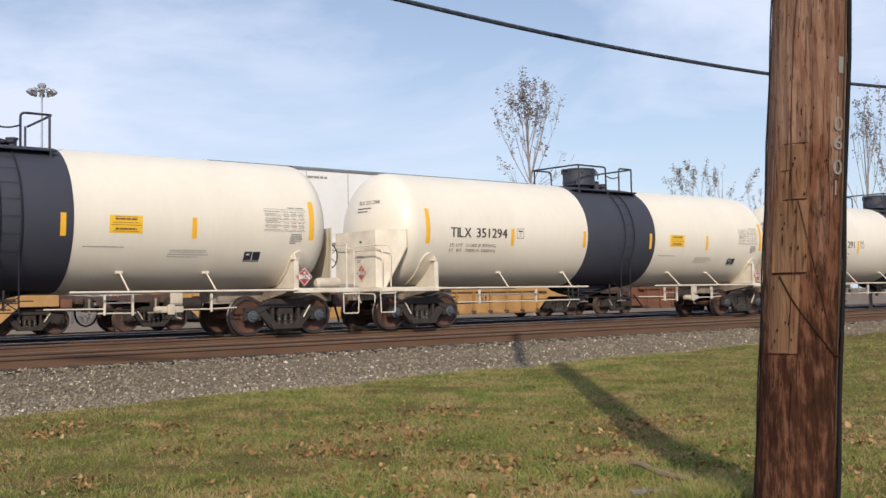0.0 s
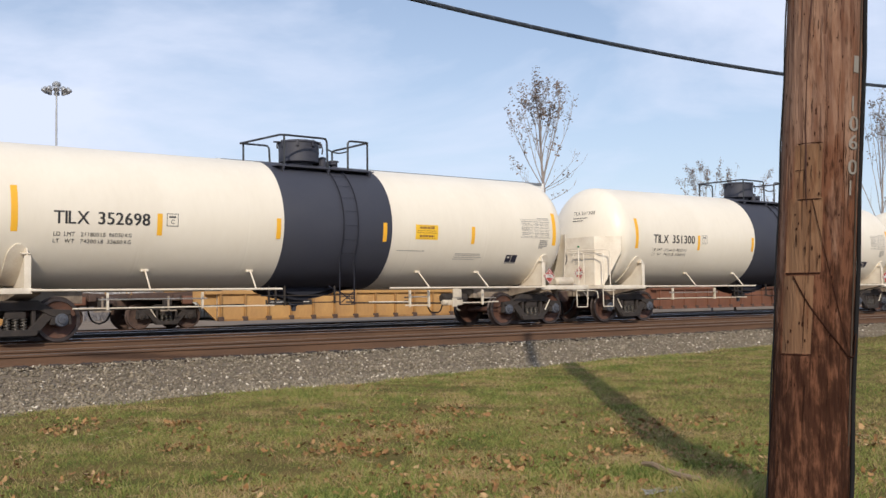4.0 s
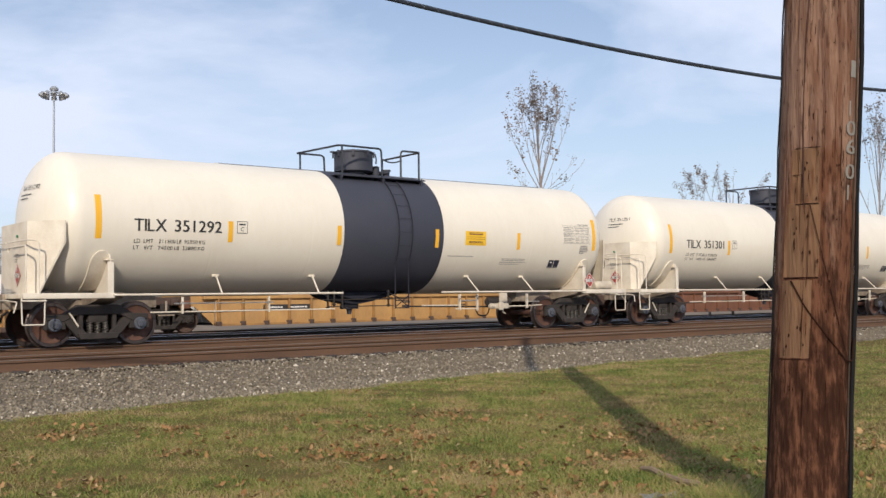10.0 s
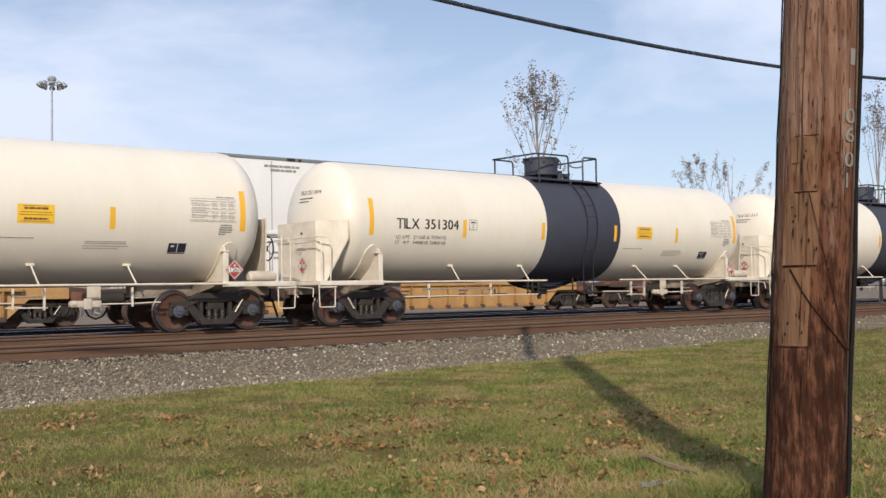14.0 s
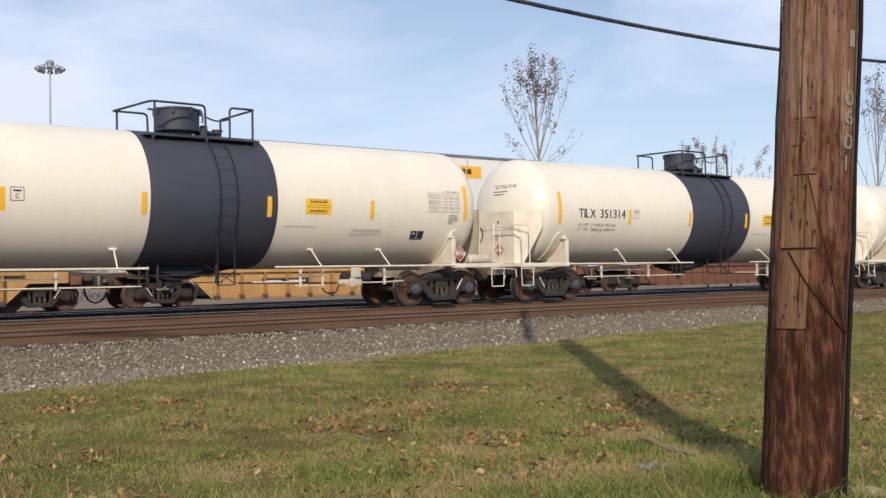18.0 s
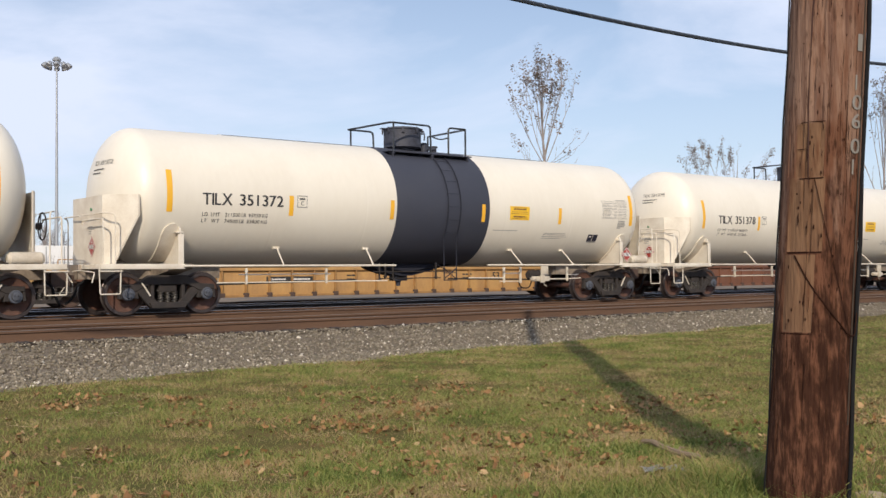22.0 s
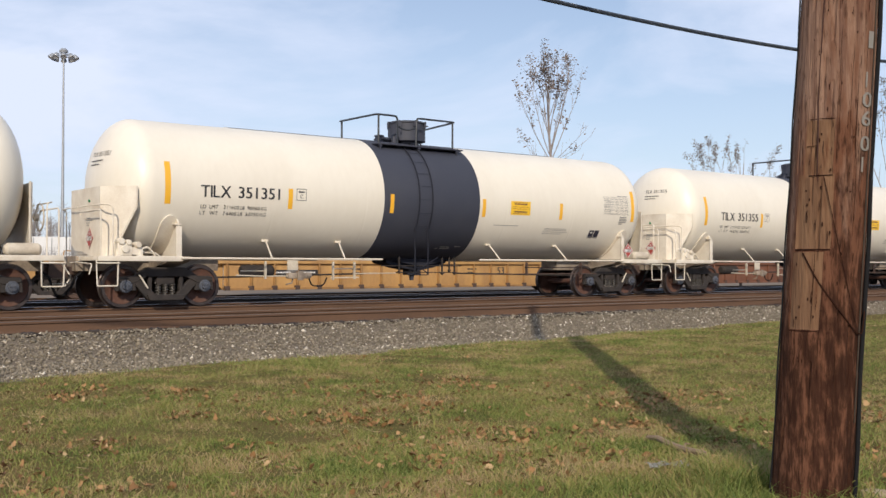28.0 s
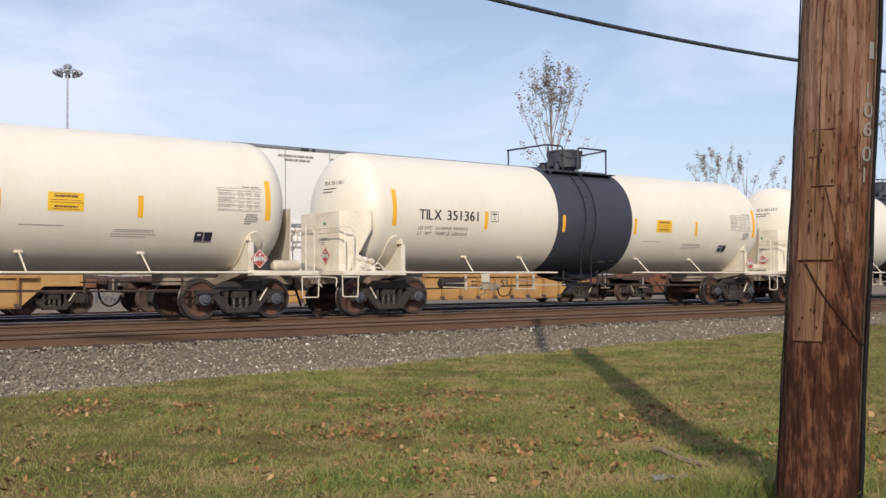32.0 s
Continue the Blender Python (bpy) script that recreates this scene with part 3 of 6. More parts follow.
def side_frame_mesh(s):
    bm = BM()
    y0, y1 = (s * 0.93, s * 1.05)
    # top chord, tension members, pedestals, spring seat
    prism(bm, [(-1.07, 0.66), (-0.72, 0.68), (-0.42, 0.86), (0.42, 0.86), (0.72, 0.68), (1.07, 0.66), (1.07, 0.56), (0.72, 0.52), (0.44, 0.66), (-0.44, 0.66), (-0.72, 0.52), (-1.07, 0.56)], y0 - s * 0.03, y1 + s * 0.02)
    for q in (-1, 1):
        prism(bm, [(q * 0.78, 0.60), (q * 0.58, 0.64), (q * 0.22, 0.26), (q * 0.42, 0.18)], y0, y1)
        prism(bm, [(q * 0.31, 0.72), (q * 0.39, 0.72), (q * 0.39, 0.33), (q * 0.31, 0.33)], y0 + s * 0.01, y1 - s * 0.01)
        prism(bm, [(q * 1.07, 0.66), (q * 1.02, 0.66), (q * 1.02, 0.36), (q * 1.10, 0.36)], y0, y1)
        prism(bm, [(q * 0.70, 0.62), (q * 0.78, 0.62), (q * 0.78, 0.36), (q * 0.66, 0.36)], y0, y1)
    prism(bm, [(-0.44, 0.28), (0.44, 0.28), (0.38, 0.15), (-0.38, 0.15)], y0 - s * 0.06, y1 + s * 0.05)
    bmesh.ops.recalc_face_normals(bm, faces=bm.faces[:])
    bmesh.ops.bevel(bm, geom=bm.edges[:], offset=0.012, segments=1, affect="EDGES")
    return mesh_of(bm, "side_frame", M_DARK, 30)


def spring_mesh():
    bm = BM()
    pts = [(0.055 * math.cos(a), 0.055 * math.sin(a), 0.275 + 0.25 * i / 48) for i in range(49) for a in (2 * math.pi * 4.5 * i / 48,)]
    return mesh_of(tube(bm, pts, 0.014, 5), "spring", M_SPRING, 60)


def cap_mesh(s):
    bm = BM()
    lathe(bm, [(s * 0.94, 0.0), (s * 0.94, 0.135), (s * 1.07, 0.135), (s * 1.085, 0.12), (s * 1.085, 0.085), (s * 1.12, 0.08), (s * 1.125, 0.06), (s * 1.125, 0.0)], "y", 20, caps=False)
    for k in range(3):
        a = 2 * math.pi * k / 3 + 0.5
        lathe(bm, [(s * 1.12, 0.0), (s * 1.12, 0.022), (s * 1.145, 0.020), (s * 1.145, 0.0)], "y", 6, (0.05 * math.cos(a), 0, 0.05 * math.sin(a)), caps=False)
    return mesh_of(bm, "bearing_cap", M_CAP, 40)


def bolster_mesh():
    bm = BM()
    box(bm, -0.20, 0.20, -1.02, 1.02, 0.50, 0.70, 0.02)
    box(bm, -0.30, 0.30, -0.40, 0.40, 0.62, 0.78, 0.03)
    for q in (-1, 1):
        box(bm, q * 0.50 - 0.05, q * 0.50 + 0.05, -0.72, 0.72, 0.34, 0.46, 0.015)
        for s in (-1, 1):
            prism(bm, [(q * 0.36, 0.30), (q * 0.44, 0.30), (q * 0.44, 0.64), (q * 0.36, 0.64)], s * 0.68, s * 0.82)
    return mesh_of(bm, "truck_bolster", M_DARK, 30)


SHARED = dict(tank=tank_shell(), wheelset=wheelset_mesh(), frame_a=side_frame_mesh(-1), frame_b=side_frame_mesh(1), spring=spring_mesh(), cap_a=cap_mesh(-1), cap_b=cap_mesh(1), bolster=bolster_mesh(),
              band_a=band_mesh(-1.21, 1.81), band_b=band_mesh(-1.58, 1.45))
WHEEL_R = 0.457


def truck(car, x, wheels="wheelset", cap="cap_a"):
    t = empty("truck", pose(x, 0, 0), car)
    q = 1 if x > 0 else -1
    # added cream bar that stands for sun glinting on the frame's diagonal
    part("brake_lever", tube(BM(), [(q * 0.62, -1.10, 0.70), (q * 0.56, -1.10, 0.62), (q * 0.43, -1.10, 0.42)], 0.017, 6), M_SHELF, t, "pale added bar for the sunlit edge of the side frame")
    part("side_frame", SHARED["frame_a"], M_DARK, t)
    part("side_frame", SHARED["frame_b"], M_DARK, t)
    part("truck_bolster", SHARED["bolster"], M_DARK, t)
    for dx in (-0.16, 0.0, 0.16):
        for y in (-0.99, 0.99):
            part("spring", SHARED["spring"], M_SPRING, t, "grey coil spring", pose(dx, y, 0))
    for dx in (-0.889, 0.889):
        part("wheelset", SHARED[wheels], M_RUST, t, "rusty steel wheels on an axle", pose(dx, 0, WHEEL_R))
        part("bearing_cap", SHARED[cap], M_CAP, t, "" if cap == "cap_yard" else "blue-grey bearing cap", pose(dx, 0, WHEEL_R))
        part("bearing_cap", SHARED["cap_b"], M_CAP, t, "blue-grey bearing cap", pose(dx, 0, WHEEL_R))
    return t


def mirror(bm, on):
    if on:
        bmesh.ops.scale(bm, vec=(-1, 1, 1), verts=bm.verts[:])
        bmesh.ops.translate(bm, vec=(0.25, 0, 0), verts=bm.verts[:])
        bmesh.ops.reverse_faces(bm, faces=bm.faces[:])
    return bm


link_part = part


def end_gear(car, q):
    """What stands on one end of the car: q is -1 for the end with the number, 1 for the other."""
    def part(name, bm, material, parent, label="", at=None):
        bmesh.ops.translate(bm, vec=((0.12 if q < 0 else -0.03) if name not in ("coupler", "stub_sill") else 0, 0, 0), verts=bm.verts[:])
        return link_part(name, bm, material, parent, label, at)
    # end sill and deck
    bm = BM()
    box(bm, q * 8.72, q * 6.90, -1.54, -1.46, 0.99, 1.10, 0.008)
    box(bm, q * 8.72, q * 6.90, 1.46, 1.54, 0.99, 1.10, 0.008)
    box(bm, q * 8.72, q * 8.58, -1.46, 1.46, 1.00, 1.09, 0.008)
    box(bm, q * 8.58, q * 8.30, -1.46, 1.46, 1.04, 1.075, 0.004)
    part("end_sill", bm, M_SHELF, car)
    bm = BM()
    box(bm, q * 8.66, q * 5.4, -0.33, 0.33, 0.78, 1.10, 0.015)
    prism(bm, [(q * 7.9, 1.10), (q * 5.4, 1.10), (q * 5.0, 1.22), (q * 7.5, 1.35)], -0.33, 0.33)
    part("stub_sill", bm, M_GRIME, car)
    # bolster arm that carries the tank, and its curved pad
    for s in (-1, 1):
        bm = BM()
        prism(bm, [(s * 0.30, 0.80), (s * 1.46, 0.99), (s * 1.52, 1.02), (s * 1.52, 1.10), (s * 0.30, 1.10)], q * 6.72, q * 7.18, axis="x")
        part("bolster_arm", bm, M_GRIME, car, "grimy tapered bolster arm")
    for s in (-1, 1):
        bm = BM()
        arc = [(s * math.sqrt((TR - 0.01) ** 2 - (z - TZ) ** 2), z) for z in (1.90, 1.75, 1.6, 1.45, 1.3, 1.2, 1.10)]
        prism(bm, [(s * 1.50, 1.09), (s * 1.50, 1.72), (s * 1.485, 1.80), (s * 1.44, 1.88)] + arc, q * 6.97, q * 7.00, axis="x")
        box(bm, q * 6.92, q * 7.05, s * 1.495, s * 1.52, 1.09, 1.74, 0.006)
        box(bm, q * 6.92, q * 7.08, s * 1.36, s * 1.50, 1.76, 1.795, 0.01)
        # curved pad on the shell, rounded at its head
        rows = []
        for k in range(11):
            z = 1.16 + 0.80 * k / 10
            w = 0.21 if k < 7 else 0.21 * math.sqrt(max(0.02, 1 - ((k - 6.5) / 3.6) ** 2))
            row = []
            for d, lift in ((-1, -0.01), (-1, 0.035), (-0.5, 0.035), (0, 0.035), (0.5, 0.035), (1, 0.035), (1, -0.01)):
                row.append(bm.verts.new((q * (7.13 + d * w), s * math.sqrt((TR + lift) ** 2 - (z - TZ) ** 2), z + (0.012 if k == 10 and lift < 0 else 0))))
            rows.append(row)
        for a, b in zip(rows, rows[1:]):
            for k in range(6):
                bm.faces.new((a[k], a[k + 1], b[k + 1], b[k]))
        bm.faces.new(rows[-1])
        part("tank_saddle", bm, M_SHELF, car)
    # head shield with folded wings
    bm = BM()
    loops = []
    for d in (0.0, 0.035):
        pts = []
        wy, wx, nose, low = (1.50, 7.92, 8.47, 8.30) if q < 0 else (1.22, 8.16, 8.28, 8.20)
        for y, x, z in ((-wy, wx, 2.56), (-wy, wx, 2.12), (-1.10, low, 1.10), (-0.92, nose, 1.10), (0.92, nose, 1.10), (1.10, low, 1.10), (wy, wx, 2.12), (wy, wx, 2.56), (0.92, nose, 2.56), (-0.92, nose, 2.56)):
            pts.append(bm.verts.new((q * (x - d), y, z)))
        loops.append(pts)
    for pts in loops:
        for face in ((0, 1, 2, 3, 9), (3, 4, 8, 9), (4, 5, 6, 7, 8)):
            bm.faces.new([pts[k] for k in face])
    for k in range(10):
        bm.faces.new((loops[0][k], loops[0][(k + 1) % 10], loops[1][(k + 1) % 10], loops[1][k]))
    bmesh.ops.recalc_face_normals(bm, faces=bm.faces[:])
    shield = part("head_shield", bm, M_SHELF, car, "cream half-height steel head shield")
    # handrails
    for s in (-1, 1):
        bm = BM()
        tube(bm, bend([(q * 8.40, s * 1.48, 1.09), (q * 8.40, s * 1.48, 2.14), (q * 8.56, s * 1.30, 2.16), (q * 8.60, s * 0.10, 2.16)], 0.12), 0.015, 7)
        part("handrail", bm, M_SHELF, car)
    bm = BM()
    tube(bm, bend([(q * 8.64, -1.45, 1.08), (q * 8.64, -1.45, 2.04), (q * 8.64, -0.2, 2.04), (q * 8.64, -0.2, 1.95)], 0.1), 0.016, 7)
    part("handrail", bm, M_SHELF, car)
    # stirrup steps
    for s in (-1, 1):
        bm = BM()
        tube(bm, bend([(q * 8.74, s * 1.50, 1.02), (q * 8.72, s * 1.50, 0.48), (q * 8.30, s * 1.50, 0.48), (q * 8.29, s * 1.50, 1.02)], 0.03, 2), 0.015, 6)
        tube(bm, [(q * 8.76, s * 1.53, 0.95), (q * 8.27, s * 1.53, 0.95)], 0.016, 6)
        part("stirrup_step", bm, M_SHELF, car)
    # coupler, cut lever, hose
    bm = BM()
    box(bm, q * 9.0, q * 8.60, -0.09, 0.09, 0.70, 0.88, 0.02)
    prism(bm, [(q * 8.78, 0.62), (q * 8.98, 0.64), (q * 9.02, 0.92), (q * 8.80, 0.94)], -0.20, 0.17)
    part("coupler", bm, M_COUPLER, car, "rusty cast knuckle coupler")
    bm = BM()
    tube(bm, bend([(q * 8.78, 0.0, 0.95), (q * 8.80, -0.5, 0.97), (q * 8.76, -1.30, 0.93), (q * 8.86, -1.42, 0.72)], 0.08), 0.014, 6)
    part("cut_lever", bm, M_SHELF, car)
    bm = BM()
    tube(bm, [(q * 8.66, -0.33, 0.74), (q * 8.78, -0.33, 0.66), (q * 8.86, -0.32, 0.45), (q * 8.95, -0.25, 0.30), (q * 9.0, -0.18, 0.26)], 0.028, 7)
    part("air_hose", bm, M_RUBBER, car, "black rubber air hose")
    return shield


def diamond(size):
    bm = BM()
    h = size / 2
    prism(bm, [(-h, 0), (0, h), (h, 0), (0, -h)], 0, 0.006)
    return bm


def placard(parent, at, number):
    p = part("placard", diamond(0.44), M_RED, parent, "red diamond placard with white border and number", at)
    bm = BM()
    for a, b in ((0.207, 0.188),):
        o = [bm.verts.new((c * a, -0.003, d * a)) for c, d in ((-1, 0), (0, 1), (1, 0), (0, -1))]
        i = [bm.verts.new((c * b, -0.003, d * b)) for c, d in ((-1, 0), (0, 1), (1, 0), (0, -1))]
        for k in range(4):
            bm.faces.new((o[k], o[(k + 1) % 4], i[(k + 1) % 4], i[k]))
    vs = [bm.verts.new((x, -0.004, z)) for x, z in ((-0.142, -0.050), (0.142, -0.050), (0.142, 0.050), (-0.142, 0.050))]
    bm.faces.new(vs)
    vs = [bm.verts.new((x, -0.004, z)) for x, z in ((-0.03, 0.075), (0.03, 0.075), (0.015, 0.13), (-0.015, 0.11))]
    bm.faces.new(vs)
    part("border", bm, M_SIGNWHITE, p, "white border and panel")
    me = letters(number, 0.090, 0.25, 0.06)
    bmesh.ops.transform(me, matrix=Matrix(((1, 0, 0, -0.125), (0, 0, -1, -0.006), (0, 1, 0, -0.044), (0, 0, 0, 1))), verts=me.verts[:])
    part("number", me, M_INK, p)
    return p


def top_gear(car, flip):
    """Manway, valves, platform, railing, ladder and outlet; flip turns them end for end."""
    def put(name, bm, m, label=""):
        return part(name, mirror(bm, flip), m, car, label)
    bm = BM()
    lathe(bm, [(3.98, 0.36), (4.02, 0.36), (4.02, 0.32), (4.16, 0.32), (4.20, 0.50), (4.66, 0.50), (4.67, 0.525), (4.70, 0.525), (4.73, 0.45), (4.75, 0.0)], "z", 32, (0.07, 0, 0), caps=False)
    for k in range(8):
        a = 2 * math.pi * k / 8 + 0.2
        box(bm, 0.505, 0.55, -0.03, 0.03, 4.56, 4.72, 0.008, Matrix.Translation((0.07, 0, 0)) @ Matrix.Rotation(a, 4, "Z"))
    box(bm, -0.62, -0.40, -0.06, 0.06, 4.66, 4.69, 0.008)
    tube(bm, [(0.50, -0.36, 4.66), (0.53, -0.38, 4.52), (0.52, -0.37, 4.40)], 0.02, 6)
    put("manway_housing", bm, M_BLACK, "black round manway housing with bolted lid")
    bm = BM()
    lathe(bm, [(4.02, 0.20), (4.20, 0.20), (4.20, 0.23), (4.24, 0.23), (4.28, 0.15), (4.28, 0.0)], "z", 18, (0.78, 0.1, 0), caps=False)
    lathe(bm, [(4.05, 0.09), (4.34, 0.09), (4.36, 0.06), (4.36, 0.0)], "z", 12, (0.62, -0.22, 0), caps=False)
    tube(bm, [(0.78, -0.15, 4.2), (1.02, -0.22, 4.22)], 0.035, 8)
    lathe(bm, [(4.02, 0.10), (4.26, 0.10), (4.26, 0.13), (4.30, 0.13), (4.30, 0.0)], "z", 12, (1.02, -0.10, 0), caps=False)
    put("valve", bm, M_BLACK, "black valves beside the manway")
    bm = BM()
    for y0, y1 in ((-0.98, -0.62), (0.62, 0.98)):
        box(bm, -1.08, 1.66, y0, y1, 3.955, 3.985, 0.004)
        for k in range(9):
            box(bm, -0.93 + k * 0.31, -0.91 + k * 0.31, y0 + 0.01, y1 - 0.01, 3.986, 4.0)
    for x in (-0.9, 0.35, 1.55):
        box(bm, x - 0.03, x + 0.03, -0.97, 0.97, 3.90, 3.955, 0.004)
        for s in (-1, 1):
            prism(bm, [(s * 0.95, 3.955), (s * 0.95, 3.78), (s * 0.88, 3.85)], x - 0.02, x + 0.02, axis="x")
    put("platform", bm, M_BLACK, "black steel platform beside the manway")
    r = 0.026
    for pts in ([(-1.10, 0.85, 4.70), (-0.90, -0.85, 4.72), (0.36, -0.85, 4.72), (0.38, -0.85, 4.0)],
                [(-0.82, -0.85, 4.72), (-0.82, -0.85, 3.98)],
                [(0.97, -0.85, 3.98), (0.97, -0.85, 4.72), (1.60, -0.85, 4.72), (1.62, 0.85, 4.72)],
                [(1.55, -0.85, 4.72), (1.55, -0.85, 3.9)],
                [(-1.10, 0.85, 4.70), (-0.30, 0.85, 4.70), (-0.27, 0.85, 4.0)],
                [(-1.02, 0.85, 4.70), (-1.02, 0.85, 4.0)],
                [(1.57, 0.85, 4.72), (1.57, 0.85, 4.0)]):
        put("safety_rail", tube(BM(), bend(pts, 0.10, 3), r, 7), M_PIPE)
    pts = [(0.38 + 0.59 * i / 8, -0.85, 4.46 - 0.07 * math.sin(math.pi * i / 8)) for i in range(9)]
    put("safety_chain", tube(BM(), pts, 0.018, 6), M_PIPE, "dark chain across the gap in the railing")
    # ladder that follows the tank's side
    for x in (0.38, 0.79):
        pts = [(x, -(TR + 0.045) * math.cos(a), TZ + (TR + 0.045) * math.sin(a)) for a in (radians(-30 + 90 * i / 14) for i in range(15))]
        put("ladder_rail", tube(BM(), [(x, pts[0][1], 0.66)] + pts, 0.017, 6), M_LADDER)
    rung = tube(BM(), [(0.38, 0, 0), (0.79, 0, 0)], 0.004, 6)
    mirror(rung, flip)
    rung = mesh_of(rung, "rung", M_LADDER)
    for k in range(8):
        a = radians(-26 + 12.4 * k)
        part("rung", rung, M_LADDER, car, at=pose(0, -(TR + 0.045) * math.cos(a), TZ + (TR + 0.045) * math.sin(a)))
    # belly that tapers to the outlet, thin hangers and pipes
    bm = BM()
    lathe(bm, [(1.16, 0.40), (0.98, 0.36), (0.86, 0.22), (0.78, 0.11), (0.66, 0.10), (0.64, 0.07), (0.52, 0.055), (0.52, 0.0)], "z", 20, (-0.10, 0, 0), caps=False)
    for y in (-0.12, 0.12):
        box(bm, -0.30, 0.10, y - 0.012, y + 0.012, 0.66, 0.92, 0.004)
    put("outlet_sump", bm, M_BLACK, "black bottom outlet")
    skid = BM()
    prism(skid, [(-1.16, 1.09), (-0.98, 0.97), (-0.62, 0.86), (-0.22, 0.79), (0.06, 0.79), (0.42, 0.85), (0.95, 0.98), (1.40, 1.09)], -0.42, 0.42)
    bmesh.ops.bevel(skid, geom=[e for e in skid.edges if abs(e.verts[0].co.y - e.verts[1].co.y) < 1e-4 and max(v.co.z for v in e.verts) < 1.08], offset=0.12, segments=3, affect="EDGES")
    put("bottom_skid", skid, M_LADDER, "black skid plate under the outlet")
    for x, z0 in ((-1.10, 0.66), (-0.92, 0.74), (-0.68, 0.66), (0.72, 0.70)):
        bm = BM()
        box(bm, x - 0.022, x + 0.022, -0.60, -0.57, z0 + 0.02, 1.14, 0.004)
        prism(bm, [(x - 0.05, z0 + 0.06), (x + 0.05, z0 + 0.06), (x, z0)], -0.62, -0.55)
        put("pipe_bracket", bm, M_DARK)
    for z, a, b in ((0.90, -1.32, 1.30), (0.73, -1.14, 0.86)):
        put("bottom_outlet_pipe", tube(BM(), [(a, -0.61, z), (b, -0.61, z)], 0.013, 6), M_DARK, "thin dark pipe under the tank")
    # foot of the ladder: step and braces
    bm = BM()
    yl = -(TR + 0.045) * math.cos(radians(-30))
    box(bm, 0.37, 0.80, yl - 0.02, yl + 0.02, 0.66, 0.685, 0.004)
    for a, b in (((0.38, 0.70), (0.79, 0.98)), ((0.79, 0.70), (0.38, 0.98)), ((0.38, 0.96), (0.06, 1.12)), ((0.38, 0.86), (0.79, 0.86))):
        tube(bm, [(a[0], yl, a[1]), (b[0], yl, b[1])], 0.012, 5)
    put("ladder_step", bm, M_LADDER, "black step at the ladder's foot")


def under_gear(car, flip):
    """Brake rigging and pipes below the tank; flip turns them end for end."""
    def put(name, bm, m, label=""):
        return part(name, mirror(bm, flip), m, car, label)
    bm = BM()
    lathe(bm, [(4.25, 0.0), (4.25, 0.10), (4.3, 0.14), (5.05, 0.14), (5.1, 0.10), (5.1, 0.0)], "x", 16, (0, -0.35, 0.78), caps=False)
    put("air_reservoir", bm, M_DARK, "dark air reservoir under the tank")
    # brake valve with its bracket plate
    bm = BM()
    box(bm, 3.80, 4.30, -1.22, -1.06, 0.60, 0.74, 0.025)
    box(bm, 3.92, 4.08, -1.26, -1.22, 0.56, 0.78, 0.015)
    lathe(bm, [(3.66, 0.0), (3.66, 0.05), (3.70, 0.075), (3.80, 0.075), (3.80, 0.0)], "x", 12, (0, -1.14, 0.67), caps=False)
    tube(bm, [(4.15, -1.14, 0.60), (4.16, -1.12, 0.50), (4.30, -1.08, 0.46)], 0.02, 6)
    put("brake_valve", bm, M_GRIME if flip else M_DECK, "dusty cream brake valve hung below the sill")
    bm = BM()
    box(bm, 4.02, 4.30, -1.16, -1.13, 0.76, 1.03, 0.006)
    put("bracket_plate", bm, M_DECK)
    for pts in ([(1.30, -1.25, 0.72), (2.53, -1.25, 0.71)], [(2.53, -1.25, 0.83), (3.13, -1.25, 0.83)], [(2.40, -1.25, 0.62), (3.20, -1.25, 0.61)], [(4.30, -1.15, 0.66), (4.93, -1.22, 0.66), (5.6, -1.15, 0.68)], [(4.93, -1.22, 0.78), (5.5, -1.15, 0.78)],
                [(-5.9, -1.22, 0.68), (-1.3, -1.22, 0.68)], [(-5.4, -1.30, 0.86), (-3.0, -1.30, 0.86)]):
        put("brake_pipe", tube(BM(), pts, 0.015, 6), M_COUPLER if flip and pts[0][0] < 0 else M_DECK if flip else M_SHELF)
    for x, z0 in ((2.53, 0.58), (3.13, 0.56), (4.93, 0.60), (-5.2, 0.64), (-3.1, 0.64)):
        bm = BM()
        box(bm, x - 0.018, x + 0.018, -1.30, -1.23, z0, 1.00, 0.005)
        put("pipe_hanger", bm, M_COUPLER if flip and x < 0 else M_DECK if flip else M_SHELF)
    bm = BM()
    tube(bm, bend([(3.20, -1.1, 0.62), (3.30, -1.1, 0.42), (3.62, -1.1, 0.42), (3.70, -1.1, 0.62)], 0.1, 3), 0.018, 6)
    put("air_hose", bm, M_RUBBER, "black rubber hose")
    for a, b in ((-6.0, -1.5), (6.0, 1.5)):
        put("brake_rod", tube(BM(), [(a, -0.15, 0.62), (b, -0.12, 0.70)], 0.022, 6), M_DARK)


def wheel_brake(car, flip):
    bm = BM()
    ring = [(8.62, 0.28 * math.cos(a), 0.28 * math.sin(a)) for a in (2 * math.pi * i / 20 for i in range(20))]
    tube(bm, ring, 0.016, 6, closed=True)
    for k in range(5):
        a = 2 * math.pi * k / 5
        tube(bm, [(8.58, 0, 0), (8.62, 0.28 * math.cos(a), 0.28 * math.sin(a))], 0.010, 5)
    lathe(bm, [(8.50, 0.0), (8.50, 0.07), (8.60, 0.07), (8.60, 0.0)], "x", 12, caps=False)
    part("brake_wheel", bm, M_DECK if flip else M_DARK, car, "cream spoked hand brake wheel" if flip else "dark spoked hand brake wheel", pose(-0.14, -0.62, 1.88))


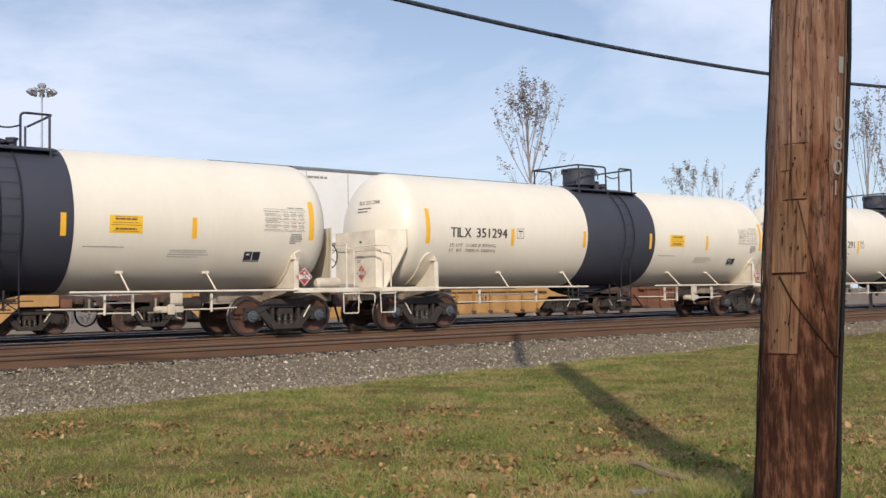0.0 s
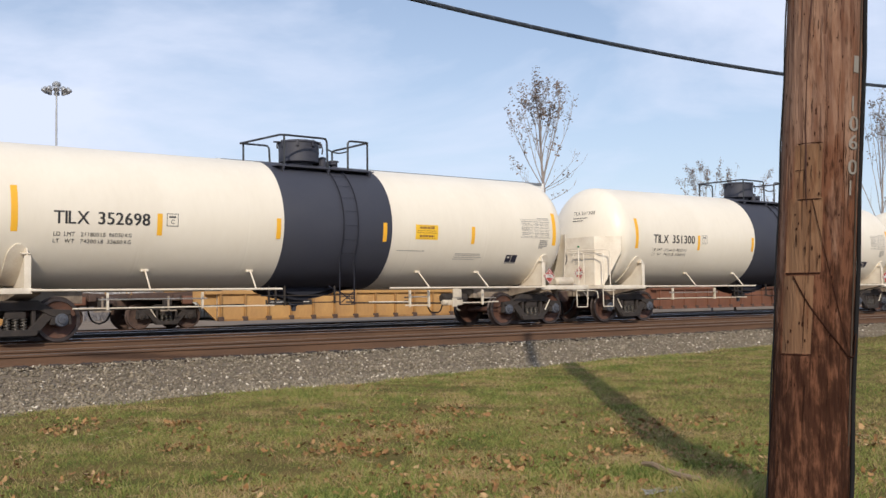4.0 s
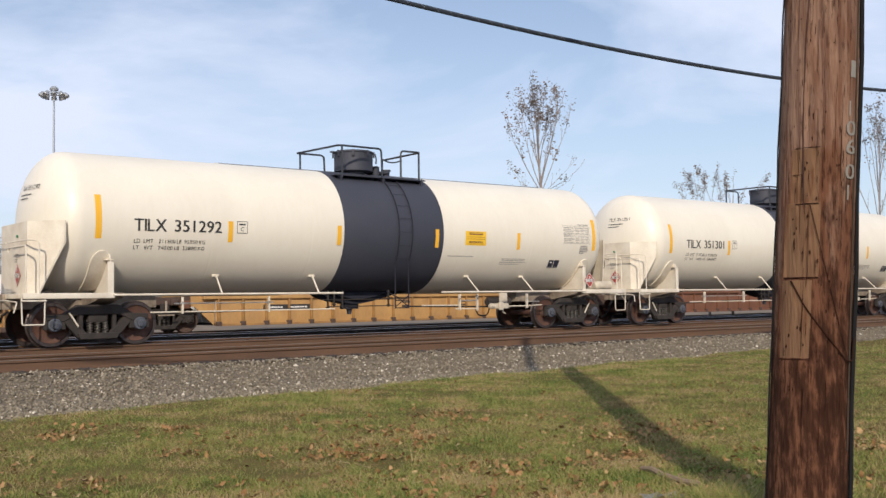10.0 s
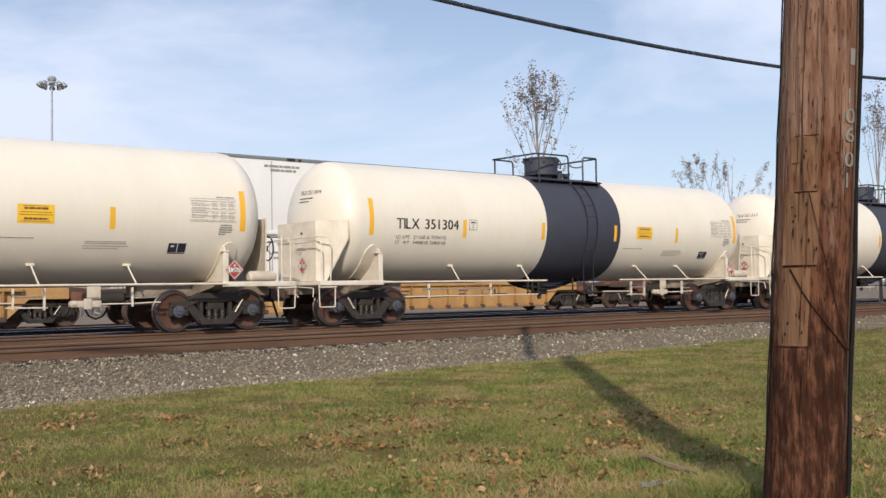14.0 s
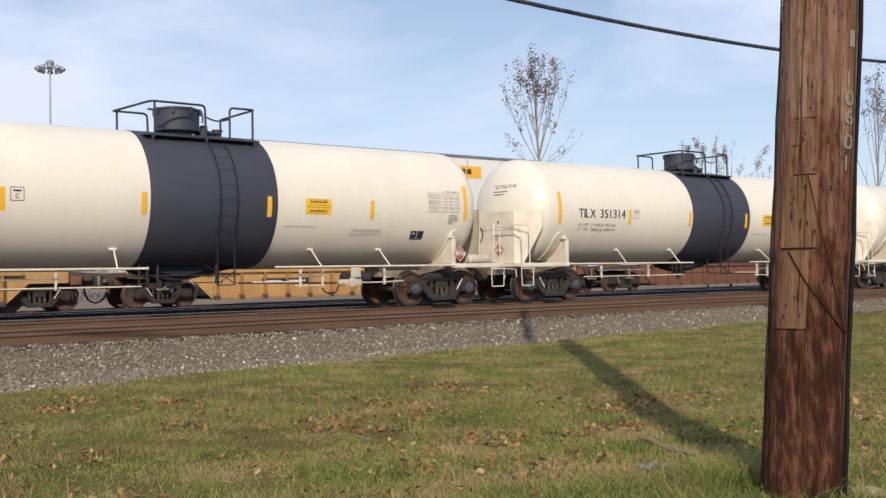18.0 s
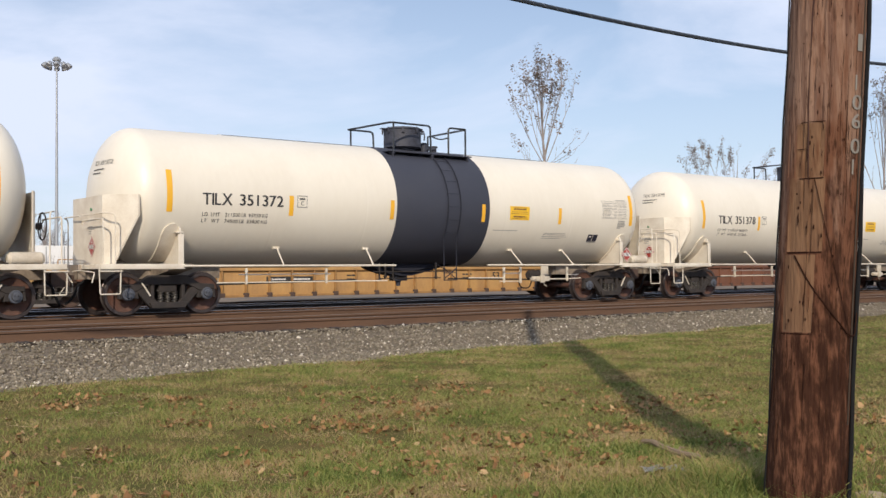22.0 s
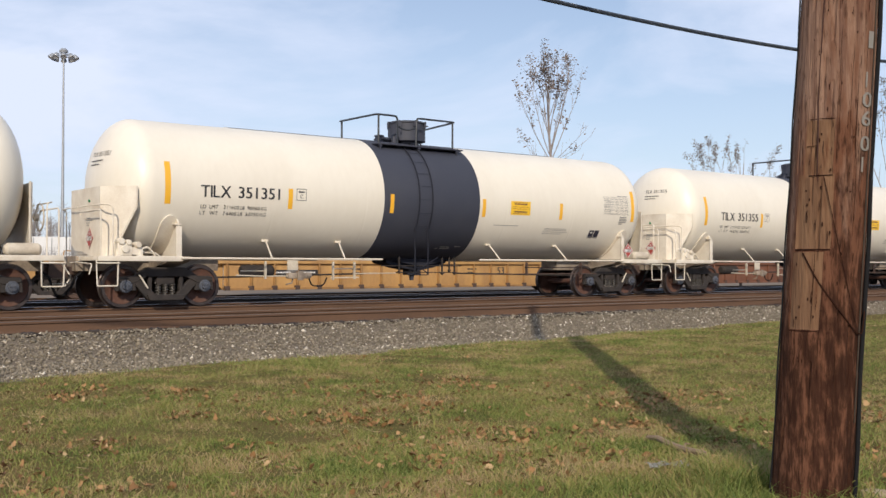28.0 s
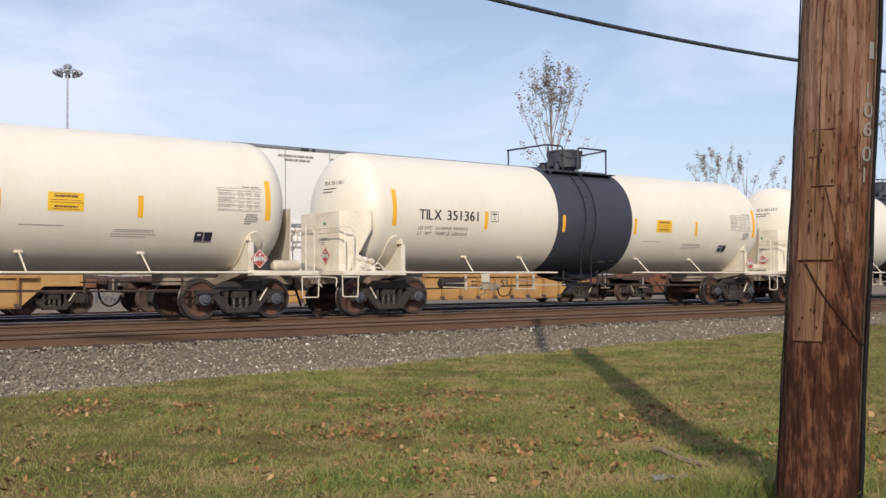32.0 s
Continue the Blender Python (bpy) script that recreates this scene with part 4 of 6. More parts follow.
def running_rails(car, flip):
    for a, b in (((-6.82, -1.66), (1.42, 6.95)) if flip else ((-6.82, -1.28), (1.71, 6.95))):
        part("side_rail", tube(BM(), [(a, -1.56, 1.055), (b, -1.56, 1.055)], 0.024, 8), M_SHELF, car, "slender cream rail along the tank's foot")
        part("side_rail", tube(BM(), [(a, 1.56, 1.055), (b, 1.56, 1.055)], 0.024, 8), M_SHELF, car)
    for x, d in (((-4.60, 0.06), (-2.64, 0.08), (2.11, -0.03), (4.59, -0.03)) if flip else ((-4.34, 0.06), (-1.86, 0.08), (2.91, -0.03), (4.88, -0.03))):
        for s in (-1, 1):
            bm = BM()
            box(bm, x - 0.085, x + 0.085, min(s * 1.04, s * 1.10), max(s * 1.04, s * 1.10), 1.445, 1.50, 0.008)
            tube(bm, [(x, s * 1.12, 1.47), (x - d, s * 1.55, 1.065)], 0.019, 6)
            part("rail_strut", bm, M_SHELF, car)


def markings(car):
    h = 0.40
    for name, x, w, z0, z1 in (("tape", -7.19, 0.13, 2.21, 3.11), ("tape", 7.30, 0.13, 2.22, 3.12), ("tape", -4.24, 0.115, 2.20, 2.66), ("tape", 4.365, 0.115, 2.20, 2.65)):
        part("reflective_tape", patch(x, x + w, z0, z1), M_YELLOW, car, "yellow reflective tape")
    for x in (-1.41, 1.54):
        part("reflective_tape", patch(x, x + 0.115, 2.20, 2.66, 0.014), M_YELLOW, car, "yellow reflective tape")
    sign = part("emergency_label", patch(2.54, 3.25, 2.28, 2.65), M_LABEL, car, "yellow emergency label with black lettering")
    for i, (y, h, w) in enumerate(((0.275, 0.040, 0.46), (0.07, 0.040, 0.46), (0.215, 0.010, 0.60), (0.335, 0.010, 0.5), (0.035, 0.010, 0.55))):
        part("bar_row", wrap(bars([(0.355 - w / 2, y, w)], h, 0.35, 3 + i), 2.54, 2.28, 0.008), M_BROWN, sign)
    bm = BM()
    vs = [bm.verts.new(p) for p in ((0.03, 0.165, 0), (0.68, 0.165, 0), (0.68, 0.175, 0), (0.03, 0.175, 0))]
    bm.faces.new(vs)
    part("rule", wrap(bm, 2.54, 2.28, 0.008), M_BROWN, sign)
    # capacity table
    rows = [0.028 + 0.052 * i for i in range(9)]
    bm = bars([(x, y, w - (0.10 if k % 3 == 1 and x < 0.1 else 0)) for k, y in enumerate(rows) for x, w in ((0.03, 0.40), (0.51, 0.13), (0.71, 0.13), (0.90, 0.14)) if k != 4 or x < 0.1], 0.015, 0.9, 7)
    for x0, x1, y0, y1 in ((0, 1.08, 0.0, 0.008), (0, 1.08, 0.50, 0.508), (0, 0.008, 0, 0.5), (1.072, 1.08, 0, 0.5), (0.47, 0.478, 0, 0.5), (0.68, 0.688, 0, 0.5), (0.87, 0.878, 0, 0.5), (0, 1.08, 0.115, 0.121), (0, 1.08, 0.22, 0.226), (0, 1.08, 0.27, 0.276), (0, 1.08, 0.375, 0.381), (0, 1.08, 0.44, 0.446), (0.62, 0.80, 0.535, 0.558), (0.83, 1.04, 0.535, 0.558)):
        vs = [bm.verts.new(p) for p in ((x0, y0, 0), (x1, y0, 0), (x1, y1, 0), (x0, y1, 0))]
        bm.faces.new(vs)
    part("data_table", wrap(bm, 6.12, 2.41), M_GREYINK, car, "small ruled table of grey lettering")
    bm = bars([(0.0, 0.0, 0.16), (0.0, 0.05, 0.30), (0.0, 0.10, 0.34), (0.02, 0.15, 0.30), (0.03, 0.20, 0.28)], 0.032, 0.3, 8)
    part("small_lettering", wrap(bm, 6.80, 2.13), M_GREYINK, car)
    bm = bars([(0.0, 0.0, 0.72), (0.0, 0.055, 0.95), (0.04, 0.115, 0.85), (0.04, 0.155, 0.85)], 0.017, 0.7, 9)
    part("small_lettering", wrap(bm, 3.86, 1.80), M_GREYINK, car)
    part("small_lettering", wrap(bars([(0, 0, 0.86)], 0.020, 0.7, 10), 2.02, 1.985), M_GREYINK, car)
    # owner's mark as two dark blocks
    bm = BM()
    for x0, x1, y0, y1 in ((0.0, 0.195, 0.035, 0.25), (0.215, 0.40, 0.035, 0.25), (0.0, 0.40, 0.0, 0.018)):
        vs = [bm.verts.new(p) for p in ((x0, y0, 0), (x1, y0, 0), (x1, y1, 0), (x0, y1, 0))]
        bm.faces.new(vs)
    mark = part("owner_mark", wrap(bm, 5.69, 1.72), M_NAVY, car, "dark blue two-block mark")
    part("mark_bars", wrap(bars([(0.05, 0.16, 0.09)], 0.04, 0.2, 3), 5.69, 1.72, 0.009), M_SIGNWHITE, mark)
    # class box
    bm = BM()
    for x0, x1, y0, y1 in ((0, 0.26, 0, 0.012), (0, 0.26, 0.258, 0.27), (0, 0.012, 0, 0.27), (0.248, 0.26, 0, 0.27)):
        vs = [bm.verts.new(p) for p in ((x0, y0, 0), (x1, y0, 0), (x1, y1, 0), (x0, y1, 0))]
        bm.faces.new(vs)
    b2 = bars([(0.05, 0.18, 0.16)], 0.035, 0.2, 2)
    me = bpy.data.meshes.new("tmp")
    b2.to_mesh(me)
    bm.from_mesh(me)
    b2.free()
    part("class_box", wrap(bm, -4.03, 2.40), M_INK, car)
    bm = letters("C", 0.09)
    part("class_letter", wrap(bm, -3.94, 2.45), M_INK, car)
    # small lettering on the near head shield and the head
    bm = bars([(0.0, 0.0, 0.16), (0.0, 0.05, 0.2), (0.0, 0.10, 0.36), (0.0, 0.15, 0.25)], 0.022, 0.3, 12)
    bmesh.ops.transform(bm, matrix=Matrix(((0, 0, 0, -8.356), (-1, 0, 0, -0.1), (0, 1, 0, 1.75), (0, 0, 0, 1))), verts=bm.verts[:])
    part("small_lettering", bm, M_GREYINK, car)
    bm = BM()
    lathe(bm, [(-8.38, 0.0), (-8.38, 0.03), (-8.35, 0.03), (-8.35, 0.0)], "x", 10, (0, -0.28, 2.28), caps=False)
    part("indicator", bm, M_GREEN, car, "small green indicator")


def weights(car, number, load, light):
    for text, x, z, hgt, w in (("TILX", -6.38, 2.39, 0.255, 0.70), (number, -5.51, 2.395, 0.25, 1.10)):
        for bm in letter_pieces(text, hgt, w, 0.035 if text == "TILX" else 0.055):
            part("stencilled_letter" if text == "TILX" else "stencilled_digit", wrap(bm, x, z, 0.008), M_INK, car)
    for i, (a, b, c) in enumerate((("LD  LMT", load, 2.145), ("LT   WT", light, 2.01))):
        part("weight_lettering", wrap(letters(a, 0.082, 0.42), -6.37, c, 0.008), M_INK, car)
        part("weight_lettering", wrap(letters(b, 0.082, 1.05), -5.83, c, 0.008), M_INK, car)
    # the number once more on the head
    half, depth = 7.42, 0.80
    bm = letters("TILX " + number, 0.10, 0.80)
    small = bars([(0, -0.11, 0.55), (0.0, -0.19, 0.42)], 0.024, 0.5, 11)
    for name, sheet in (("head_number", bm), ("small_lettering", small)):
        for v in sheet.verts:
            y, z = 0.10 - v.co.x, 0.66 + v.co.y
            rr = min(math.hypot(y, z) / TR, 0.999)
            v.co = (-(half + depth * math.sqrt(1 - rr * rr)) - 0.012, y, TZ + z)
        part(name, sheet, M_INK, car)


def tank_car(number, flip, load, light):
    car = empty("tank_car")
    part("tank", SHARED["tank"], M_WHITE, car, "cream white cylindrical tank with domed heads")
    part("jacket_band", SHARED["band_b" if flip else "band_a"], M_BLACK, car, "matt black band round the middle of the tank")
    for x in (-6.951, 6.951):
        truck(car, x)
    for q in (-1, 1):
        end_gear(car, q)
    top_gear(car, flip)
    under_gear(car, flip)
    wheel_brake(car, flip)
    bm = BM()
    lathe(bm, [(7.62, 0.0), (7.62, 0.08), (7.68, 0.13), (8.26, 0.13), (8.32, 0.08), (8.32, 0.0)], "x", 16, (0, -1.26, 1.21), caps=False)
    part("air_reservoir", bm, M_DECK, car, "dusty cream air reservoir on the deck")
    running_rails(car, flip)
    markings(car)
    placard(car, pose(7.15, -1.545, 1.36), "1267")
    placard(car, pose(-8.365, -0.30, 1.48, 0, 0, -90), "1267")
    if flip:
        bm = BM()
        box(bm, -8.15, -7.85, -1.42, -1.15, 1.10, 1.36, 0.02)
        box(bm, -7.85, -7.60, -1.40, -1.20, 1.12, 1.28, 0.02)
        lathe(bm, [(-1.46, 0.0), (-1.46, 0.07), (-1.40, 0.09), (-1.40, 0.0)], "y", 12, (-8.0, 0, 1.24), caps=False)
        for x, z, r in ((-8.08, 1.40, 0.075), (-7.92, 1.38, 0.06), (-7.72, 1.33, 0.07)):
            lathe(bm, [(-1.46, 0.0), (-1.46, r * 0.8), (-1.43, r), (-1.22, r), (-1.20, 0.0)], "y", 12, (x, 0, z), caps=False)
        for x in (-8.12, -7.66):
            lathe(bm, [(1.08, 0.09), (1.12, 0.09), (1.12, 0.055), (1.24, 0.05), (1.24, 0.0)], "z", 10, (x, -1.36, 0), caps=False)
        tube(bm, bend([(-7.66, -1.38, 1.22), (-7.52, -1.38, 1.30), (-7.40, -1.38, 1.20), (-7.34, -1.38, 1.09)], 0.06, 3), 0.022, 6)
        tube(bm, [(-7.6, -1.3, 1.18), (-7.3, -1.3, 1.16), (-7.2, -1.3, 1.09)], 0.02, 6)
        part("brake_valve", bm, M_SHELF, car, "cream control valve on the deck")
        bm = bars([(0.0, 0.0, 0.32), (0.0, 0.06, 0.30), (-0.16, 0.0, 0.10), (0.45, 0.08, 0.2)], 0.035, 0.3, 21)
        part("small_lettering", wrap(bm, 0.55, 1.36, 0.016), M_GREYINK, car)
    label = "cream white tank car with black middle band and yellow tape"
    if flip:
        label = "cream white tank car, black middle band, control valve on deck"
    return tagged(car, label, "tank car", "tank cars of the train")


NUMBERS = ["", "351294", "351291", "352698", "351300", "351298", "351308", "351292", "351301", "351303", "351304", "351317", "351296", "351314", "351278", "351372",
           "351378", "351302", "351364", "351351", "351355", "351366", "351361", "351353", ""]
# empty weight in pounds, where it differs from the usual one
LIGHT = {"351291": 74800, "351366": 74800, "351296": 74400, "351378": 74400, "351351": 74400, "352698": 74200, "351303": 74700}
START_X = 23.25
DRIFT_T = (0, 6, 9, 11, 13, 19, 23, 24.5, 28, 29, 30, 32)
DRIFT = (0.014, 0.026, -0.03, -0.025, -0.07, -0.124, -0.11, -0.085, -0.085, 0.19, 0.15, 0.173)


def gone(t):
    """How far the train has rolled by then."""
    return 11.56 * t + 0.009 * t * t - float(np.interp(t, DRIFT_T, DRIFT))


master = {False: tank_car("", False, "", ""), True: tank_car("", True, "", "")}
CARS = []
used = set()
for i, number in enumerate(NUMBERS):
    flip = i >= 18
    x = START_X + CAR_L * (i - 1)
    if flip in used:
        car = copy_thing(master[flip], pose(x, TRAIN_Y, 0))
    else:
        car = master[flip]
        used.add(flip)
        car.matrix_basis = pose(x, TRAIN_Y, 0)
    CARS.append((car, i - 1, number))
for car, i, number in CARS:
    if number:
        light = LIGHT.get(number, 74500)
        weights(car, number, "%d LB  %d KG" % (286000 - light, round((286000 - light) * 0.4536 / 50) * 50), "%d LB  %d KG" % (light, round(light * 0.4536 / 50) * 50))

# ---- utility pole ----
M_POLE = mat("creosoted_pine", (0.285, 0.175, 0.124), 0.95, spec=0.1, second=(0.102, 0.051, 0.038), scale=42, amount=0.9, fine=190, bump=0.7, stretch=(1, 1, 0.05), lo=0.56, hi=0.86)
M_FRESH = mat("sawn_pine", (0.232, 0.134, 0.078), 0.95, spec=0.1, second=(0.105, 0.055, 0.034), scale=30, amount=0.8, fine=150, bump=0.6, stretch=(1, 1, 0.10), lo=0.52, hi=0.9)
M_CRACK = mat("dark_wood_crack", (0.026, 0.012, 0.009), 1.0, spec=0.0, second=(0.045, 0.022, 0.015), scale=20, amount=0.6, bump=0.2)

M_CHECK = mat("weathered_check", (0.085, 0.048, 0.040), 1.0, spec=0.0, second=(0.045, 0.024, 0.020), scale=30, amount=0.8, bump=0.3)

FACE = math.radians(-147.5)


def stain_pole(material, colour, flank, grain, high, drop, edge, most):
    """Tar in blotches and runs: most on the lowest stretch, higher up on one flank only."""
    n, l = material.node_tree.nodes, material.node_tree.links
    b = n["Principled BSDF"]
    old = b.inputs["Base Color"].links[0].from_socket
    co = n.new("ShaderNodeTexCoord")
    mp = n.new("ShaderNodeMapping")
    mp.inputs["Scale"].default_value = grain
    tex = n.new("ShaderNodeTexNoise")
    tex.inputs["Scale"].default_value, tex.inputs["Detail"].default_value = 1.5, 8
    tex.inputs["Roughness"].default_value = 0.62
    sep = n.new("ShaderNodeSeparateXYZ")
    low = n.new("ShaderNodeMapRange")
    low.inputs["From Min"].default_value, low.inputs["From Max"].default_value = high
    low.inputs["To Min"].default_value, low.inputs["To Max"].default_value = drop
    add = n.new("ShaderNodeMath")
    thr = n.new("ShaderNodeMapRange")
    thr.inputs["From Min"].default_value, thr.inputs["From Max"].default_value = edge
    thr.inputs["To Max"].default_value = most
    mix = n.new("ShaderNodeMixRGB")
    mix.inputs["Color2"].default_value = (*colour, 1)
    # distance across the face of the shaft
    across = n.new("ShaderNodeVectorMath")
    across.operation = "DOT_PRODUCT"
    across.inputs[1].default_value = (-math.sin(FACE), math.cos(FACE), 0.048)
    rim = n.new("ShaderNodeMapRange")
    for key, value in (("From Min", 0.0), ("From Max", 0.12), ("To Min", 0.0), ("To Max", flank)):
        rim.inputs[key].default_value = value
    both = n.new("ShaderNodeMath")
    l.new(co.outputs["Object"], across.inputs[0])
    l.new(across.outputs["Value"], rim.inputs["Value"])
    l.new(rim.outputs[0], both.inputs[0])
    l.new(low.outputs[0], both.inputs[1])
    l.new(co.outputs["Object"], mp.inputs["Vector"])
    l.new(mp.outputs["Vector"], tex.inputs["Vector"])
    l.new(co.outputs["Object"], sep.inputs[0])
    l.new(sep.outputs["Z"], low.inputs["Value"])
    l.new(tex.outputs["Fac"], add.inputs[0])
    l.new(both.outputs[0], add.inputs[1])
    l.new(add.outputs[0], thr.inputs["Value"])
    l.new(thr.outputs[0], mix.inputs["Fac"])
    l.new(old, mix.inputs["Color1"])
    l.new(mix.outputs["Color"], b.inputs["Base Color"])


stain_pole(M_POLE, (0.140, 0.060, 0.034), 0.14, (11, 11, 2.0), (1.40, 0.62), (-0.16, 0.22), (0.44, 0.62), 0.92)
stain_pole(M_POLE, (0.034, 0.014, 0.009), 0.06, (17, 17, 5.0), (1.50, 0.45), (-0.16, 0.06), (0.49, 0.64), 0.85)
stain_pole(M_POLE, (0.030, 0.013, 0.008), 0.03, (52, 52, 9.0), (1.50, 0.45), (-0.12, 0.02), (0.47, 0.60), 0.80)
stain_pole(M_FRESH, (0.11, 0.046, 0.025), 0.0, (16, 16, 3.0), (1.40, 0.62), (-0.06, -0.06), (0.44, 0.62), 0.92)


def pole_radius(z):
    return 0.1405 - 0.0042 * z


def on_pole(side, z, lift=0.0):
    """A point on the shaft: side from -1 (one silhouette) to 1 (the other) as met from the lawn."""
    a = FACE + math.asin(max(-0.999, min(0.999, side)))
    r = pole_radius(z) + lift
    return (r * math.cos(a) + 0.0319 * z, r * math.sin(a) - 0.0497 * z, z)


def pole_z(v):
    return 1.845 - 0.00207 * v - 0.03


def utility_pole():
    base = tagged(empty("utility_pole", pose(3.359, 2.161, 0.03)), "weathered reddish-brown wooden utility pole in the grass", "utility pole")
    bm = BM()
    zs = [-0.15 + 0.012 * i for i in range(205)] + [2.4 + 0.45 * i for i in range(20)]
    cuts = [(pole_z(308), pole_z(211), -0.62, 0.05, 0.007), (pole_z(435), pole_z(308), -0.74, 0.12, 0.010), (pole_z(575), pole_z(437), -0.80, -0.05, 0.005), (pole_z(258), pole_z(213), -0.6, -0.38, 0.006)]
    lathe(bm, [(z, pole_radius(z)) for z in zs], "z", 110)
    for f in bm.faces:
        c = f.calc_center_median()
        d = (math.atan2(c.y, c.x) - FACE + math.pi) % (2 * math.pi) - math.pi
        if abs(d) < 1.5 and any(z0 < c.z < z1 and a0 < math.sin(d) < a1 for z0, z1, a0, a1, _ in cuts):
            f.material_index = 1
    for v in bm.verts:
        z = v.co.z
        a = math.atan2(v.co.y, v.co.x)
        d = (a - FACE + math.pi) % (2 * math.pi) - math.pi
        side = math.sin(d)
        r = math.hypot(v.co.x, v.co.y)
        grain = noise.noise((d * 14, z * 0.7, 1.3)) + 0.5 * noise.noise((d * 40, z * 2.2, 7.1))
        crack = noise.noise((d * 9 + 0.2 * math.sin(z * 2), z * 0.35, 4.4))
        r2 = r + 0.0016 * grain - (0.006 if abs(crack) < 0.035 else 0.0) + 0.002 * noise.noise((d * 2, z * 2, 9))
        if abs(d) < 1.5:
            for z0, z1, a0, a1, deep in cuts:
                if z0 < z < z1 and a0 < side < a1:
                    r2 -= deep * (1 - (z - z0) / (z1 - z0))
        f = r2 / r if r > 1e-4 else 1
        v.co.x, v.co.y = v.co.x * f + 0.0319 * z, v.co.y * f - 0.0497 * z
    shaft = part("shaft", bm, M_POLE, base)
    shaft.data.materials.append(M_FRESH)
    # saw cuts and nail holes
    for z, a0, a1, h in ((pole_z(211), -0.62, 0.05, 0.0014), (pole_z(308), -0.52, 0.06, 0.002), (pole_z(435), -0.74, 0.10, 0.0024), (pole_z(575), -0.80, -0.10, 0.002), (pole_z(257), -0.60, -0.40, 0.0014)):
        pts = [on_pole(a0 + (a1 - a0) * i / 8, z, 0.000) for i in range(9)]
        part("saw_cut", tube(BM(), pts, h, 5), M_CRACK, base, "dark saw cut across the grain")
    rnd = random.Random(8)
    hole = BM()
    bmesh.ops.create_icosphere(hole, subdivisions=1, radius=0.0028)
    bmesh.ops.scale(hole, vec=(1, 1, 2.4), verts=hole.verts[:])
    hole = mesh_of(hole, "nail_hole", M_CRACK)
    for k in range(46):
        s, z = rnd.uniform(-0.85, 0.55), rnd.uniform(0.5, 1.9)
        part("nail_hole", hole, M_CRACK, base, at=Matrix.Translation(on_pole(s, z, -0.0006)) @ Matrix.Diagonal((1, 1, rnd.uniform(0.5, 1.6), 1)))
    # long drying cracks
    for k in range(110):
        s, z, n = rnd.uniform(-0.93, 0.93), rnd.uniform(0.02, 1.9), (rnd.uniform(0.012, 0.06) if k % 6 else rnd.uniform(0.1, 0.35))
        pts = [on_pole(s + 0.005 * math.sin(i * 1.3 + k), z + n * i / 7, 0.0002) for i in range(8)]
        part("drying_crack", tube(BM(), pts, [0.0003 + (0.0008 if k % 6 else 0.0006) * math.sin(math.pi * i / 7) for i in range(8)], 4), M_CRACK, base)
    # one long winding check down the face
    pts = [on_pole(-0.30 - 0.10 * math.sin(i * 0.16) + 0.02 * noise.noise((i * 0.4, 2.0, 0)), 1.16 + 0.045 * i, 0.0004) for i in range(24)]
    part("drying_crack", tube(BM(), pts, [0.0012 + 0.0022 * abs(math.sin(i * 0.33)) for i in range(24)], 5), M_CHECK, base, "long dark check in the wood")
    pts = [on_pole(-0.985, -0.05 + 0.12 * i, 0.004 + 0.002 * math.sin(i * 1.7)) for i in range(25)]
    part("ground_wire", tube(BM(), pts, 0.0032, 6), M_RUBBER, base, "dark wire along the pole's edge")
    # number, tag, wires
    for ch, v in (("1", 143), ("0", 177), ("6", 209), ("0", 252), ("1", 288)):
        bm = letters(ch, 0.053, 0.016 if ch == "1" else 0.024, 0.04)
        z = pole_z(v) - 0.03
        for vert in bm.verts:
            s = 0.785 + (vert.co.x - 0.012) / pole_radius(z) * 1.3
            vert.co = on_pole(s, z + vert.co.y, 0.004)
        part("digit", bm, M_TAG, base, "small aluminium numeral nailed on the pole")
    bm = BM()
    z = pole_z(76)
    rows = [[bm.verts.new(on_pole(s, z + dz, l)) for s in (0.75, 0.81, 0.87) for l in (0.004,)] for dz in (-0.03, 0.03)]
    for i in range(2):
        bm.faces.new((rows[0][i], rows[0][i + 1], rows[1][i + 1], rows[1][i]))
    part("metal_tag", bm, M_TAG, base, "small aluminium tag")
    pts = [on_pole(0.985, -0.05 + 0.25 * i, 0.007 + 0.003 * math.sin(i * 2.1)) for i in range(38)]
    part("ground_cable", tube(BM(), pts, 0.008, 8), M_RUBBER, base, "black cable stapled down the pole")
    pts = [on_pole(0.90, 0.30 + 0.2 * i, 0.004) for i in range(20)]
    part("ground_wire", tube(BM(), pts, 0.0028, 6), M_TIE, base, "thin bare ground wire")
    pts = bend([on_pole(-0.55, pole_z(440), 0.004), on_pole(-0.15, pole_z(490), 0.006), on_pole(0.35, pole_z(535), 0.007), on_pole(0.80, pole_z(578), 0.010), on_pole(0.92, pole_z(580), 0.012), on_pole(0.95, pole_z(540), 0.012)], 0.05, 4)
    part("loose_wire", tube(BM(), pts, 0.0026, 6), M_CRACK, base, "loose dark wire looped across the pole")
    pts = [on_pole(-0.15 + 0.95 * i / 8, pole_z(310 + 250 * i / 8), 0.003) for i in range(9)]
    part("loose_wire", tube(BM(), pts, 0.0013, 6), M_CRACK, base)
    return base


utility_pole()


# ---- overhead cable ----
def cable_line(x):
    return 4.459 + 0.0045 * (x - 10.8) ** 2


